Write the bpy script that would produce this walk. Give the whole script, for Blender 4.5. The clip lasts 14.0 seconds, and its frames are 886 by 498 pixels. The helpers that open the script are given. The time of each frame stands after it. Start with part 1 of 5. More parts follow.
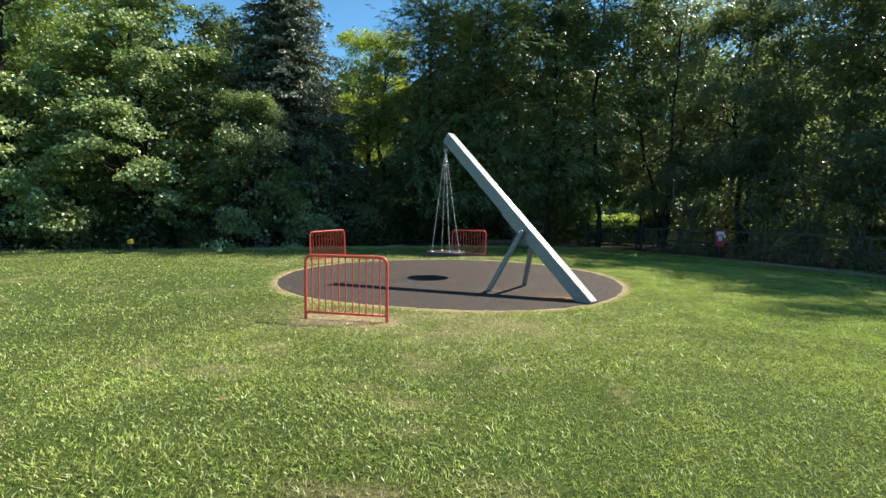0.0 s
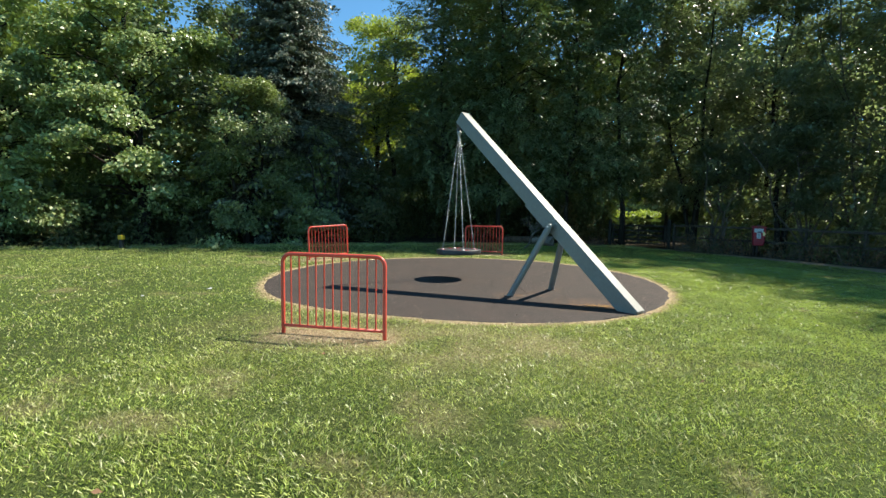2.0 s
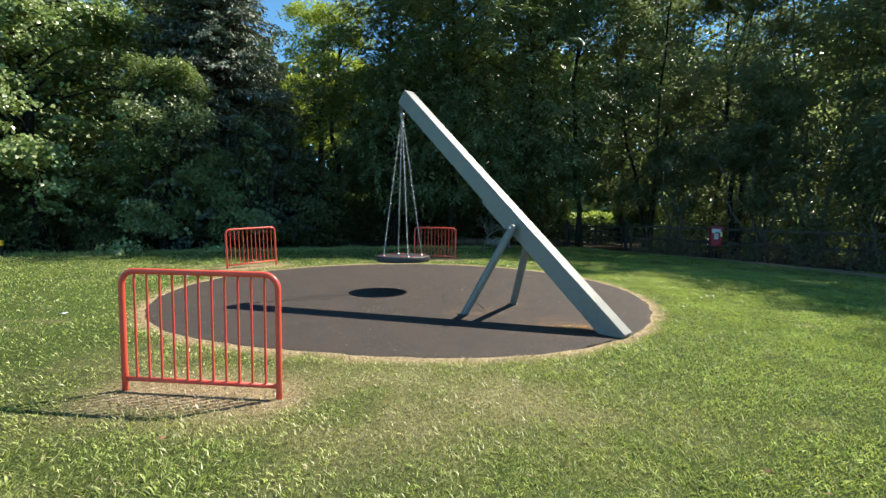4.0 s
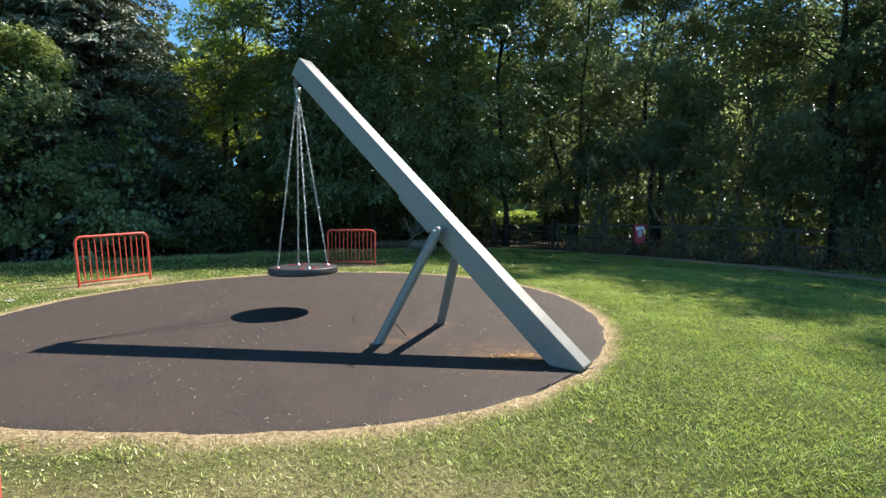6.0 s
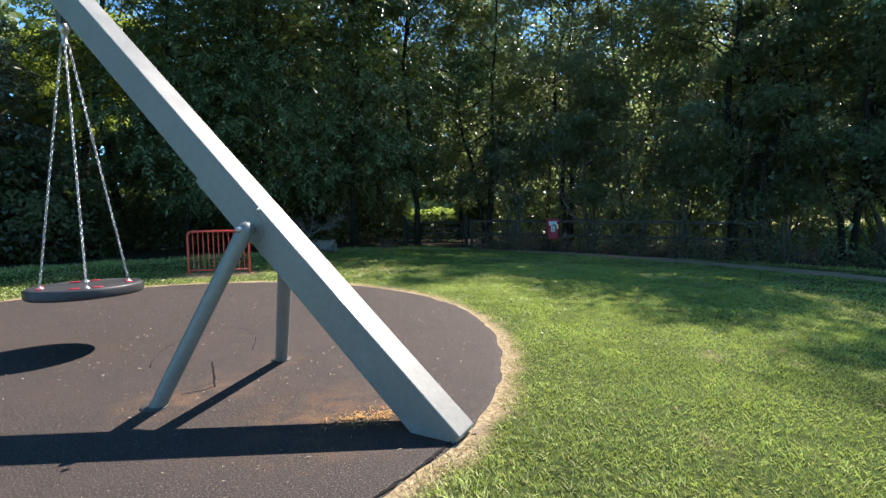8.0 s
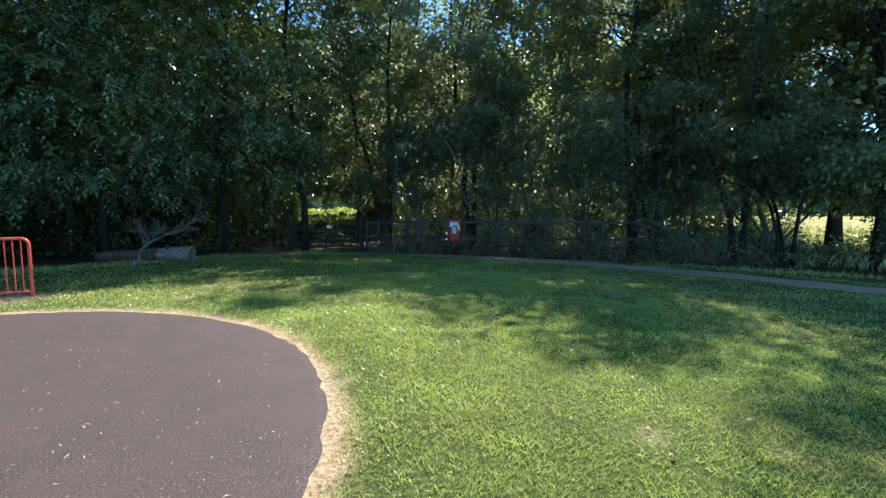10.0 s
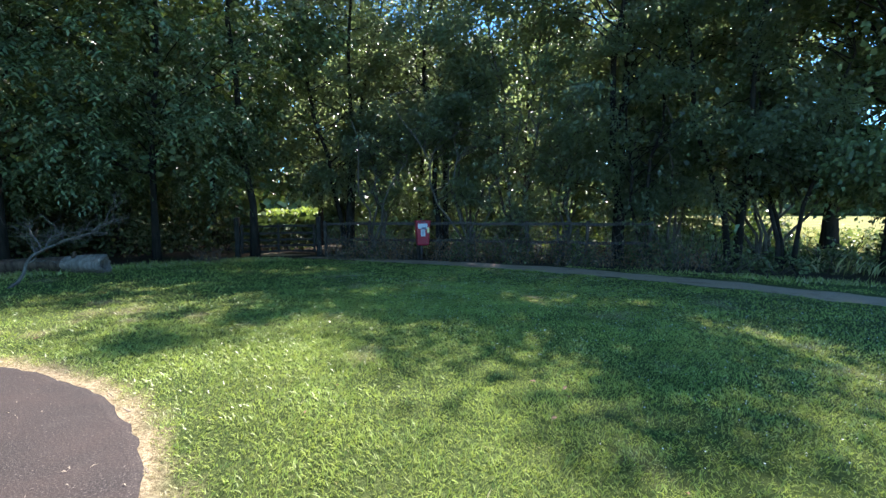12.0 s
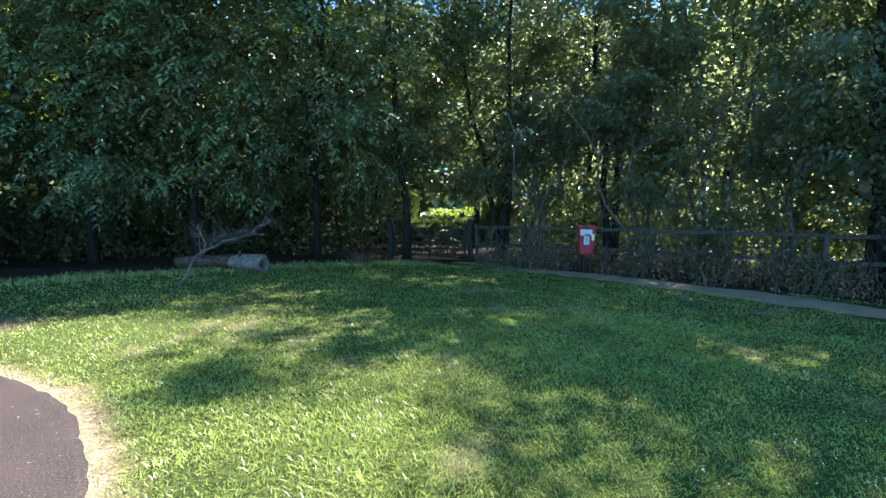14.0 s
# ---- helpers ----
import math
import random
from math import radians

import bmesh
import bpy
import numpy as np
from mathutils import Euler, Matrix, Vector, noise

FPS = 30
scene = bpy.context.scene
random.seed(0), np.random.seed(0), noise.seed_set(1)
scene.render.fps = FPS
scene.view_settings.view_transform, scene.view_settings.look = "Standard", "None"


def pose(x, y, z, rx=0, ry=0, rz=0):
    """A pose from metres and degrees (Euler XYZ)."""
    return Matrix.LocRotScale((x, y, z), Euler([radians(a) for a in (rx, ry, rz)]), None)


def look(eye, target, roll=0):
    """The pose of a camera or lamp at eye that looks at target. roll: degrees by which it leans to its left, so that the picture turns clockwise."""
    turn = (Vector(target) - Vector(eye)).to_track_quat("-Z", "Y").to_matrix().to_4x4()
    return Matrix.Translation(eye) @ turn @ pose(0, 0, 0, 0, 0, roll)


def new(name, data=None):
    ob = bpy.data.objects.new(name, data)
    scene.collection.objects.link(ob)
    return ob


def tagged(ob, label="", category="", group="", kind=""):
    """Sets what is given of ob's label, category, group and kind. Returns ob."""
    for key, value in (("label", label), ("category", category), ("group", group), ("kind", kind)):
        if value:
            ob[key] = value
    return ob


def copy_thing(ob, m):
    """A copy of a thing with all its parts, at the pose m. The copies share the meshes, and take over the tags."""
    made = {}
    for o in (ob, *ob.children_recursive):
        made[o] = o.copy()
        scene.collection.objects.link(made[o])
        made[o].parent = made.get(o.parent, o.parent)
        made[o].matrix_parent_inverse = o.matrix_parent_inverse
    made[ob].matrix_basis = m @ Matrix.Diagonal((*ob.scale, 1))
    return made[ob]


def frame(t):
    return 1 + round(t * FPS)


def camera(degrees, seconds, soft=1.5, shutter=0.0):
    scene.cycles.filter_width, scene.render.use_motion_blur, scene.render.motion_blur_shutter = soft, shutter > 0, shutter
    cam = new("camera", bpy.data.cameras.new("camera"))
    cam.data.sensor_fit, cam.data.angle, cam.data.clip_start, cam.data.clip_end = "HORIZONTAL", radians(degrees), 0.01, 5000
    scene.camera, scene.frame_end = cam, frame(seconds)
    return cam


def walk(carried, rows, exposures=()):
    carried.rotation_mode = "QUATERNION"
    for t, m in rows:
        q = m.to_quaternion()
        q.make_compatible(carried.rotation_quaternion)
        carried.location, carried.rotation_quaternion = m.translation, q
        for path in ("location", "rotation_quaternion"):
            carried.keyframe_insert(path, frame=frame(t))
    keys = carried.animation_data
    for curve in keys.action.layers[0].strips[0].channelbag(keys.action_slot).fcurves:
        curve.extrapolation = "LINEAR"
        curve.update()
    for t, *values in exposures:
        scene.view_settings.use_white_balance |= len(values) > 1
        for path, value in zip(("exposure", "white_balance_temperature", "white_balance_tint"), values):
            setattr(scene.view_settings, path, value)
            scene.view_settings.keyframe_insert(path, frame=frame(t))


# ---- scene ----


# ---------------------------------------------------------------- camera and walk
cam = camera(87.1, 14.0, soft=1.45)
PATH = [
    (0, (0.218, 0.507, 1.691), (-0.081, 2.478, 1.53), 0.8),
    (0.5, (0.129, 0.934, 1.644), (-0.292, 2.882, 1.48), 0.9),
    (1, (0.078, 1.253, 1.628), (-0.29, 3.212, 1.471), 0.9),
    (1.5, (0.037, 1.633, 1.6), (-0.315, 3.595, 1.435), 0.9),
    (2, (-0.03, 2.017, 1.568), (-0.379, 3.979, 1.395), 0.9),
    (2.5, (-0.086, 2.462, 1.54), (-0.373, 4.434, 1.368), 0.9),
    (3, (-0.096, 2.89, 1.523), (-0.34, 4.868, 1.355), 0.9),
    (5.5, (-0.057, 4.932, 1.492), (0.007, 6.925, 1.333), 0.5),
    (6, (0.025, 5.263, 1.49), (0.183, 7.251, 1.331), 0.3),
    (6.5, (0.221, 5.593, 1.491), (0.472, 7.571, 1.331), 0.1),
    (7, (0.452, 5.983, 1.455), (0.766, 7.951, 1.283), -0.0),
    (7.5, (0.691, 6.408, 1.422), (1.1, 8.358, 1.253), -0.1),
    (8, (0.943, 6.804, 1.399), (1.42, 8.739, 1.234), -0.5),
    (10.5, (2.424, 8.864, 1.374), (3.327, 10.641, 1.207), -0.5),
    (11, (2.65, 9.27, 1.37), (3.61, 11.017, 1.204), -0.6),
    (11.5, (2.916, 9.667, 1.385), (3.921, 11.388, 1.219), -0.6),
    (12, (3.101, 10.068, 1.384), (4.037, 11.828, 1.215), -0.5),
    (12.5, (3.342, 10.484, 1.393), (4.144, 12.308, 1.225), -0.4),
    (13, (3.544, 10.86, 1.42), (4.11, 12.771, 1.253), -0.1),
    (13.5, (3.765, 11.328, 1.432), (4.28, 13.254, 1.27), -0.1),
    (14, (3.987, 11.666, 1.477), (4.263, 13.64, 1.31), -0.1),
]
EXPOSURES = [(0, 1.05, 6650, 9), (4, 1.07, 6600, 10), (6.5, 1.28, 6450, 16), (8, 1.36, 6400, 18), (10.5, 1.72, 6050, 21), (12, 1.9, 6000, 21), (13, 2.1, 6000, 20), (14, 2.3, 6000, 19)]
walk(cam, [(t, look(eye, target, roll)) for t, eye, target, roll in PATH], EXPOSURES)

# ---------------------------------------------------------------- sky and sun
SUN = Vector((0.67, 0.495, 1.0)).normalized()          # towards the sun
world = bpy.data.worlds.new("sky")
scene.world = world
world.use_nodes = True
wn = world.node_tree
sky = wn.nodes.new("ShaderNodeTexSky")
sky.sky_type = "NISHITA"
sky.sun_disc = False
sky.sun_elevation = math.asin(SUN.z)
sky.sun_rotation = math.atan2(SUN.x, SUN.y)
sky.air_density, sky.dust_density, sky.ozone_density = 0.5, 0.0, 1.0
wn.nodes["Background"].inputs["Strength"].default_value = 0.12
tint = wn.nodes.new("ShaderNodeMix")                  # a clear, deep blue summer sky
tint.data_type, tint.blend_type = "RGBA", "MULTIPLY"
tint.inputs[0].default_value = 1.0
tint.inputs[7].default_value = (0.74, 1.22, 1.22, 1)
wn.links.new(sky.outputs[0], tint.inputs[6])
wn.links.new(tint.outputs[2], wn.nodes["Background"].inputs["Color"])
sun = new("sun", bpy.data.lights.new("sun", "SUN"))
sun.data.energy, sun.data.angle, sun.data.color = 5.0, radians(0.53), (1.0, 0.94, 0.82)
sun.matrix_world = look(SUN * 60, (0, 0, 0))


# ---------------------------------------------------------------- materials
def material(name, rough=0.6, metal=0.0, spec=0.4):
    m = bpy.data.materials.new(name)
    m.use_nodes = True
    b = m.node_tree.nodes["Principled BSDF"]
    b.inputs["Roughness"].default_value = rough
    b.inputs["Metallic"].default_value = metal
    b.inputs["Specular IOR Level"].default_value = spec
    return m, m.node_tree, b


def ramp(nt, fac, stops):
    r = nt.nodes.new("ShaderNodeValToRGB")
    while len(r.color_ramp.elements) < len(stops):
        r.color_ramp.elements.new(0.5)
    for e, (p, c) in zip(r.color_ramp.elements, stops):
        e.position, e.color = p, (*c, 1)
    nt.links.new(fac, r.inputs[0])
    return r.outputs[0]


def noise_tex(nt, scale, detail=4.0, rough=0.55, distort=0.0, coord=None):
    if coord is None:
        coord = nt.nodes.new("ShaderNodeTexCoord").outputs["Object"]
    n = nt.nodes.new("ShaderNodeTexNoise")
    n.inputs["Scale"].default_value, n.inputs["Detail"].default_value = scale, detail
    n.inputs["Roughness"].default_value, n.inputs["Distortion"].default_value = rough, distort
    nt.links.new(coord, n.inputs["Vector"])
    return n.outputs[0]


def mixc(nt, fac, a, b, mode="MIX"):
    m = nt.nodes.new("ShaderNodeMix")
    m.data_type, m.blend_type = "RGBA", mode
    for sock, v in ((m.inputs[0], fac), (m.inputs[6], a), (m.inputs[7], b)):
        if isinstance(v, (int, float)):
            sock.default_value = v
        elif isinstance(v, tuple):
            sock.default_value = (*v, 1)
        else:
            nt.links.new(v, sock)
    return m.outputs[2]


def bump(nt, b, height, strength, dist):
    n = nt.nodes.new("ShaderNodeBump")
    n.inputs["Strength"].default_value, n.inputs["Distance"].default_value = strength, dist
    nt.links.new(height, n.inputs["Height"])
    nt.links.new(n.outputs[0], b.inputs["Normal"])


def map_range(nt, v, a, b, c=0.0, d=1.0):
    n = nt.nodes.new("ShaderNodeMapRange")
    for k, x in zip((1, 2, 3, 4), (a, b, c, d)):
        n.inputs[k].default_value = x
    nt.links.new(v, n.inputs[0])
    return n.outputs[0]


def attribute(nt, name):
    a = nt.nodes.new("ShaderNodeAttribute")
    a.attribute_name = name
    return a.outputs["Fac"]


def leaf_material(name, dark, mid, light, through_col, share=0.35, rough=0.42, spec=0.45):
    m, nt, b = material(name, rough, 0, spec)
    g = nt.nodes.new("ShaderNodeNewGeometry")
    patch = noise_tex(nt, 0.35, 2.0)
    c = ramp(nt, g.outputs["Random Per Island"], [(0.0, dark), (0.55, mid), (0.93, light), (1.0, tuple(1.35 * v for v in light))])
    c = mixc(nt, map_range(nt, patch, 0.35, 0.7), c, mixc(nt, 0.5, c, light))
    nt.links.new(c, b.inputs["Base Color"])
    t = nt.nodes.new("ShaderNodeBsdfTranslucent")
    t.inputs["Color"].default_value = (*through_col, 1)
    s = nt.nodes.new("ShaderNodeMixShader")
    s.inputs[0].default_value = share
    nt.links.new(b.outputs[0], s.inputs[1])
    nt.links.new(t.outputs[0], s.inputs[2])
    nt.links.new(s.outputs[0], nt.nodes["Material Output"].inputs["Surface"])
    return m


LEAF_SYCAMORE = leaf_material("leaf_sycamore", (0.055, 0.10, 0.024), (0.165, 0.235, 0.07), (0.44, 0.50, 0.22), (0.24, 0.35, 0.05), 0.26, 0.36, 0.6)
LEAF_BUSH = leaf_material("leaf_bush", (0.05, 0.085, 0.028), (0.115, 0.17, 0.058), (0.29, 0.335, 0.15), (0.22, 0.30, 0.06), 0.3, 0.36, 0.5)
# dark leaf tones carry the shade of trees seen against the light
LEAF_BACKLIT = leaf_material("leaf_backlit", (0.035, 0.06, 0.026), (0.08, 0.125, 0.048), (0.22, 0.27, 0.12), (0.16, 0.24, 0.045), 0.2, 0.42, 0.42)
# yellow-green leaves with sunlight put into the brighter colour
LEAF_SUNLIT = leaf_material("leaf_sunlit", (0.12, 0.18, 0.03), (0.22, 0.29, 0.055), (0.34, 0.38, 0.09), (0.42, 0.52, 0.07), 0.45)
LEAF_BIRCH = leaf_material("leaf_birch", (0.04, 0.06, 0.032), (0.08, 0.105, 0.055), (0.17, 0.20, 0.12), (0.32, 0.41, 0.15), 0.44, 0.36, 0.6)
LEAF_NEEDLE = leaf_material("needle", (0.05, 0.068, 0.044), (0.10, 0.125, 0.084), (0.20, 0.228, 0.16), (0.08, 0.11, 0.05), 0.16, 0.5, 0.4)
# bramble and ivy leaves; this dark tone also paints shade into the thickets
LEAF_BRAMBLE_SHADE = leaf_material("leaf_bramble_shade", (0.03, 0.055, 0.02), (0.06, 0.085, 0.03), (0.14, 0.13, 0.06), (0.12, 0.16, 0.03), 0.25, 0.6, 0.2)


def bark_material(name, dark, light, scale=9.0):
    m, nt, b = material(name, 0.85, 0, 0.2)
    co = nt.nodes.new("ShaderNodeTexCoord")
    mp = nt.nodes.new("ShaderNodeMapping")
    mp.inputs["Scale"].default_value = (1, 1, 0.22)
    nt.links.new(co.outputs["Object"], mp.inputs[0])
    n = noise_tex(nt, scale, 6, 0.65, 0.4, mp.outputs[0])
    nt.links.new(ramp(nt, n, [(0.35, dark), (0.7, light)]), b.inputs["Base Color"])
    bump(nt, b, n, 0.9, 0.03)
    return m


BARK = bark_material("bark", (0.011, 0.009, 0.007), (0.042, 0.034, 0.026))
BARK_PALE = bark_material("bark_pale", (0.06, 0.052, 0.04), (0.17, 0.148, 0.115))
DEAD_WOOD = bark_material("dead_wood", (0.07, 0.058, 0.045), (0.23, 0.19, 0.145), 14)
BARE_WOOD = bark_material("bare_weathered_wood", (0.13, 0.10, 0.08), (0.34, 0.28, 0.225), 12)
LOG_BARK = bark_material("log_bark", (0.05, 0.03, 0.019), (0.17, 0.11, 0.075), 12)
GATE_WOOD = bark_material("dark_gate_wood", (0.015, 0.013, 0.01), (0.05, 0.043, 0.035), 20)
FENCE_WOOD = bark_material("weathered_wood", (0.03, 0.025, 0.02), (0.10, 0.082, 0.066), 20)


def grass_material():
    m, nt, b = material("grass_blade", 0.38, 0, 0.5)
    g = nt.nodes.new("ShaderNodeNewGeometry")
    green = ramp(nt, g.outputs["Random Per Island"], [(0.0, (0.09, 0.14, 0.022)), (0.28, (0.24, 0.33, 0.056)), (0.58, (0.42, 0.50, 0.11)), (0.86, (0.57, 0.62, 0.22)), (1.0, (0.64, 0.65, 0.33))])
    straw = ramp(nt, g.outputs["Random Per Island"], [(0.0, (0.22, 0.155, 0.08)), (0.4, (0.50, 0.395, 0.22)), (1.0, (0.76, 0.65, 0.43))])
    tuft = map_range(nt, noise_tex(nt, 16, 5, 0.75), 0.38, 0.62, 0.48, 1.6)
    swath = map_range(nt, noise_tex(nt, 1.6, 5, 0.7), 0.34, 0.66, 0.7, 1.28)
    lush_haze = attribute(nt, "lush_haze")                     # longer, softer green grass by the trees; evened tones also stand in for haze
    green = mixc(nt, lush_haze, green, mixc(nt, 0.75, green, (0.38, 0.48, 0.10)))
    even = nt.nodes.new("ShaderNodeMix")
    nt.links.new(map_range(nt, lush_haze, 0, 1, 0, 0.75), even.inputs[0])
    nt.links.new(tuft, even.inputs[2])
    even.inputs[3].default_value = 1.0
    tuft = even.outputs[0]
    f = nt.nodes.new("ShaderNodeMath")
    f.operation = "MULTIPLY"
    nt.links.new(tuft, f.inputs[0])
    nt.links.new(swath, f.inputs[1])
    vm = nt.nodes.new("ShaderNodeVectorMath")
    vm.operation = "SCALE"
    nt.links.new(green, vm.inputs[0])
    nt.links.new(f.outputs[0], vm.inputs["Scale"])
    sallow = map_range(nt, noise_tex(nt, 1.7, 5, 0.7), 0.5, 0.72, 0, 0.55)
    c = mixc(nt, sallow, vm.outputs[0], mixc(nt, 0.5, vm.outputs[0], (0.42, 0.42, 0.10)))
    c = mixc(nt, attribute(nt, "dry"), c, straw)
    nt.links.new(c, b.inputs["Base Color"])
    t = nt.nodes.new("ShaderNodeBsdfTranslucent")
    nt.links.new(mixc(nt, 0.4, c, (0.36, 0.46, 0.06)), t.inputs["Color"])
    s = nt.nodes.new("ShaderNodeMixShader")
    s.inputs[0].default_value = 0.45
    nt.links.new(b.outputs[0], s.inputs[1])
    nt.links.new(t.outputs[0], s.inputs[2])
    nt.links.new(s.outputs[0], nt.nodes["Material Output"].inputs["Surface"])
    return m


def ground_material():
    m, nt, b = material("lawn_ground", 0.95, 0, 0.1)
    fine = noise_tex(nt, 26, 6, 0.7)
    mid = noise_tex(nt, 1.3, 5, 0.6)
    big = noise_tex(nt, 0.22, 3, 0.5)
    c = ramp(nt, fine, [(0.3, (0.014, 0.022, 0.007)), (0.5, (0.05, 0.075, 0.019)), (0.7, (0.14, 0.17, 0.05))])
    c = mixc(nt, map_range(nt, mid, 0.45, 0.8, 0, 0.35), c, mixc(nt, fine, (0.06, 0.07, 0.024), (0.22, 0.22, 0.09)))
    c = mixc(nt, map_range(nt, big, 0.4, 0.7, 0, 0.35), c, (0.10, 0.16, 0.035))
    straw = ramp(nt, fine, [(0.3, (0.15, 0.105, 0.06)), (0.5, (0.40, 0.305, 0.175)), (0.7, (0.60, 0.49, 0.31))])
    c = mixc(nt, attribute(nt, "dry"), c, straw)
    c = mixc(nt, attribute(nt, "bare"), c, ramp(nt, fine, [(0.3, (0.10, 0.065, 0.04)), (0.55, (0.24, 0.165, 0.105)), (0.75, (0.42, 0.32, 0.20))]))
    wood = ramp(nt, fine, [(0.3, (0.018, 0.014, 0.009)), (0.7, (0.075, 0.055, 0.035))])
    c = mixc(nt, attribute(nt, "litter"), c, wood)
    field = ramp(nt, noise_tex(nt, 0.5, 5, 0.6), [(0.3, (0.13, 0.16, 0.04)), (0.5, (0.24, 0.23, 0.075)), (0.7, (0.36, 0.30, 0.11))])
    c = mixc(nt, attribute(nt, "meadow"), c, field)
    nt.links.new(c, b.inputs["Base Color"])
    bump(nt, b, fine, 1.0, 0.05)
    return m


def rubber_material():
    m, nt, b = material("rubber_crumb", 0.8, 0, 0.3)
    crumb = noise_tex(nt, 95, 3, 0.75)
    stain = noise_tex(nt, 1.4, 7, 0.7, 0.4)
    blot = noise_tex(nt, 4.5, 4, 0.6)
    c = ramp(nt, crumb, [(0.34, (0.010, 0.008, 0.008)), (0.5, (0.029, 0.0232, 0.0195)), (0.62, (0.082, 0.066, 0.056)), (0.72, (0.25, 0.205, 0.17))])
    c = mixc(nt, map_range(nt, stain, 0.42, 0.72, 0, 0.5), c, (0.068, 0.046, 0.037))
    c = mixc(nt, map_range(nt, blot, 0.58, 0.8, 0, 0.3), c, (0.088, 0.075, 0.065))
    speck = noise_tex(nt, 48, 2, 0.5)
    c = mixc(nt, map_range(nt, speck, 0.68, 0.75, 0, 0.55), c, (0.30, 0.25, 0.22))
    c = mixc(nt, map_range(nt, speck, 0.36, 0.30, 0, 0.7), c, (0.012, 0.01, 0.01))
    # rust and moss near the posts' feet
    for x, y, r, col in ((0.95, 9.95, 0.75, (0.24, 0.12, 0.045)), (-0.3, 10.5, 0.35, (0.24, 0.13, 0.05)), (0.1, 10.75, 0.5, (0.17, 0.10, 0.06)), (0.48, 11.37, 0.3, (0.2, 0.12, 0.06))):
        d = nt.nodes.new("ShaderNodeVectorMath")
        d.operation = "DISTANCE"
        geo = nt.nodes.new("ShaderNodeNewGeometry")
        nt.links.new(geo.outputs["Position"], d.inputs[0])
        d.inputs[1].default_value = (x, y, 0)
        f = nt.nodes.new("ShaderNodeMath")
        f.operation = "MULTIPLY"
        nt.links.new(map_range(nt, d.outputs["Value"], 0.05, r, 0.34, 0.0), f.inputs[0])
        nt.links.new(map_range(nt, noise_tex(nt, 5.5, 6, 0.7, 0.6), 0.42, 0.62), f.inputs[1])
        c = mixc(nt, f.outputs[0], c, col)
    nt.links.new(c, b.inputs["Base Color"])
    bump(nt, b, crumb, 0.6, 0.006)
    return m


def plain(name, base, rough=0.5, metal=0.0, spec=0.4, scale=30, amount=0.25, relief=0.2, dist=0.003, worn=None):
    m, nt, b = material(name, rough, metal, spec)
    n = noise_tex(nt, scale, 6, 0.65)
    big = noise_tex(nt, scale * 0.12, 4, 0.6)
    c = mixc(nt, n, tuple(v * (1 - amount) for v in base), tuple(min(1, v * (1 + amount)) for v in base))
    if worn:
        c = mixc(nt, map_range(nt, big, 0.5, 0.72, 0, 0.7), c, worn)
    nt.links.new(c, b.inputs["Base Color"])
    nt.links.new(map_range(nt, big, 0.3, 0.7, rough * 0.8, min(1, rough * 1.25)), b.inputs["Roughness"])
    bump(nt, b, n, relief, dist)
    return m


GRASS = grass_material()
GROUND = ground_material()
RUBBER = rubber_material()
RED_PAINT = plain("red_paint", (0.64, 0.075, 0.045), 0.42, 0, 0.5, 40, 0.14, 0.15, 0.002, (0.66, 0.12, 0.085))
GALVANISED = plain("galvanised_steel", (0.180, 0.183, 0.168), 0.48, 0.1, 0.5, 22, 0.26, 0.14, 0.002, (0.222, 0.232, 0.222))
CHAIN_STEEL = plain("chain_steel", (0.40, 0.40, 0.40), 0.4, 0.85, 0.5, 60, 0.2)
BLACK_RUBBER = plain("black_rubber", (0.03, 0.03, 0.032), 0.5, 0, 0.45, 45, 0.3, 0.25, 0.002, (0.055, 0.053, 0.052))
RED_PLASTIC = plain("red_plastic", (0.40, 0.025, 0.03), 0.45, 0, 0.5, 30, 0.15)
BIN_RED = plain("bin_red", (0.32, 0.014, 0.03), 0.38, 0, 0.5, 12, 0.12, 0.08, 0.002, (0.27, 0.016, 0.03))
WHITE_LABEL = plain("white_label", (0.52, 0.52, 0.54), 0.4, 0, 0.4, 30, 0.06)
GREY_PRINT = plain("grey_print", (0.16, 0.16, 0.2), 0.5, 0, 0.4, 30, 0.1)
YELLOW_LABEL = plain("yellow_label", (0.75, 0.62, 0.28), 0.5, 0, 0.4, 30, 0.1)
YELLOW_PAINT = plain("yellow_paint", (0.72, 0.47, 0.03), 0.5, 0, 0.4, 20, 0.2, 0.2, 0.002, (0.5, 0.36, 0.08))
CONCRETE = plain("concrete_edging", (0.21, 0.165, 0.115), 0.9, 0, 0.2, 26, 0.3, 0.7, 0.012, (0.30, 0.24, 0.16))
EARTH = plain("trodden_earth", (0.36, 0.26, 0.175), 0.95, 0, 0.1, 18, 0.45, 0.9, 0.04, (0.19, 0.14, 0.09))
CHIP = plain("pale_leaf_litter", (0.32, 0.265, 0.19), 0.7, 0, 0.3, 50, 0.35)
BROWN_LEAF = plain("brown_leaf", (0.20, 0.11, 0.06), 0.7, 0, 0.3, 50, 0.35)
PETAL = plain("white_petal", (0.72, 0.73, 0.66), 0.6, 0, 0.3, 50, 0.1)
DARK_STEEL = plain("dark_steel", (0.09, 0.085, 0.08), 0.55, 0.6, 0.5, 40, 0.3, worn=(0.16, 0.08, 0.04))
SEAM = plain("seam_gap", (0.014, 0.012, 0.011), 0.95, 0, 0.1, 60, 0.3)


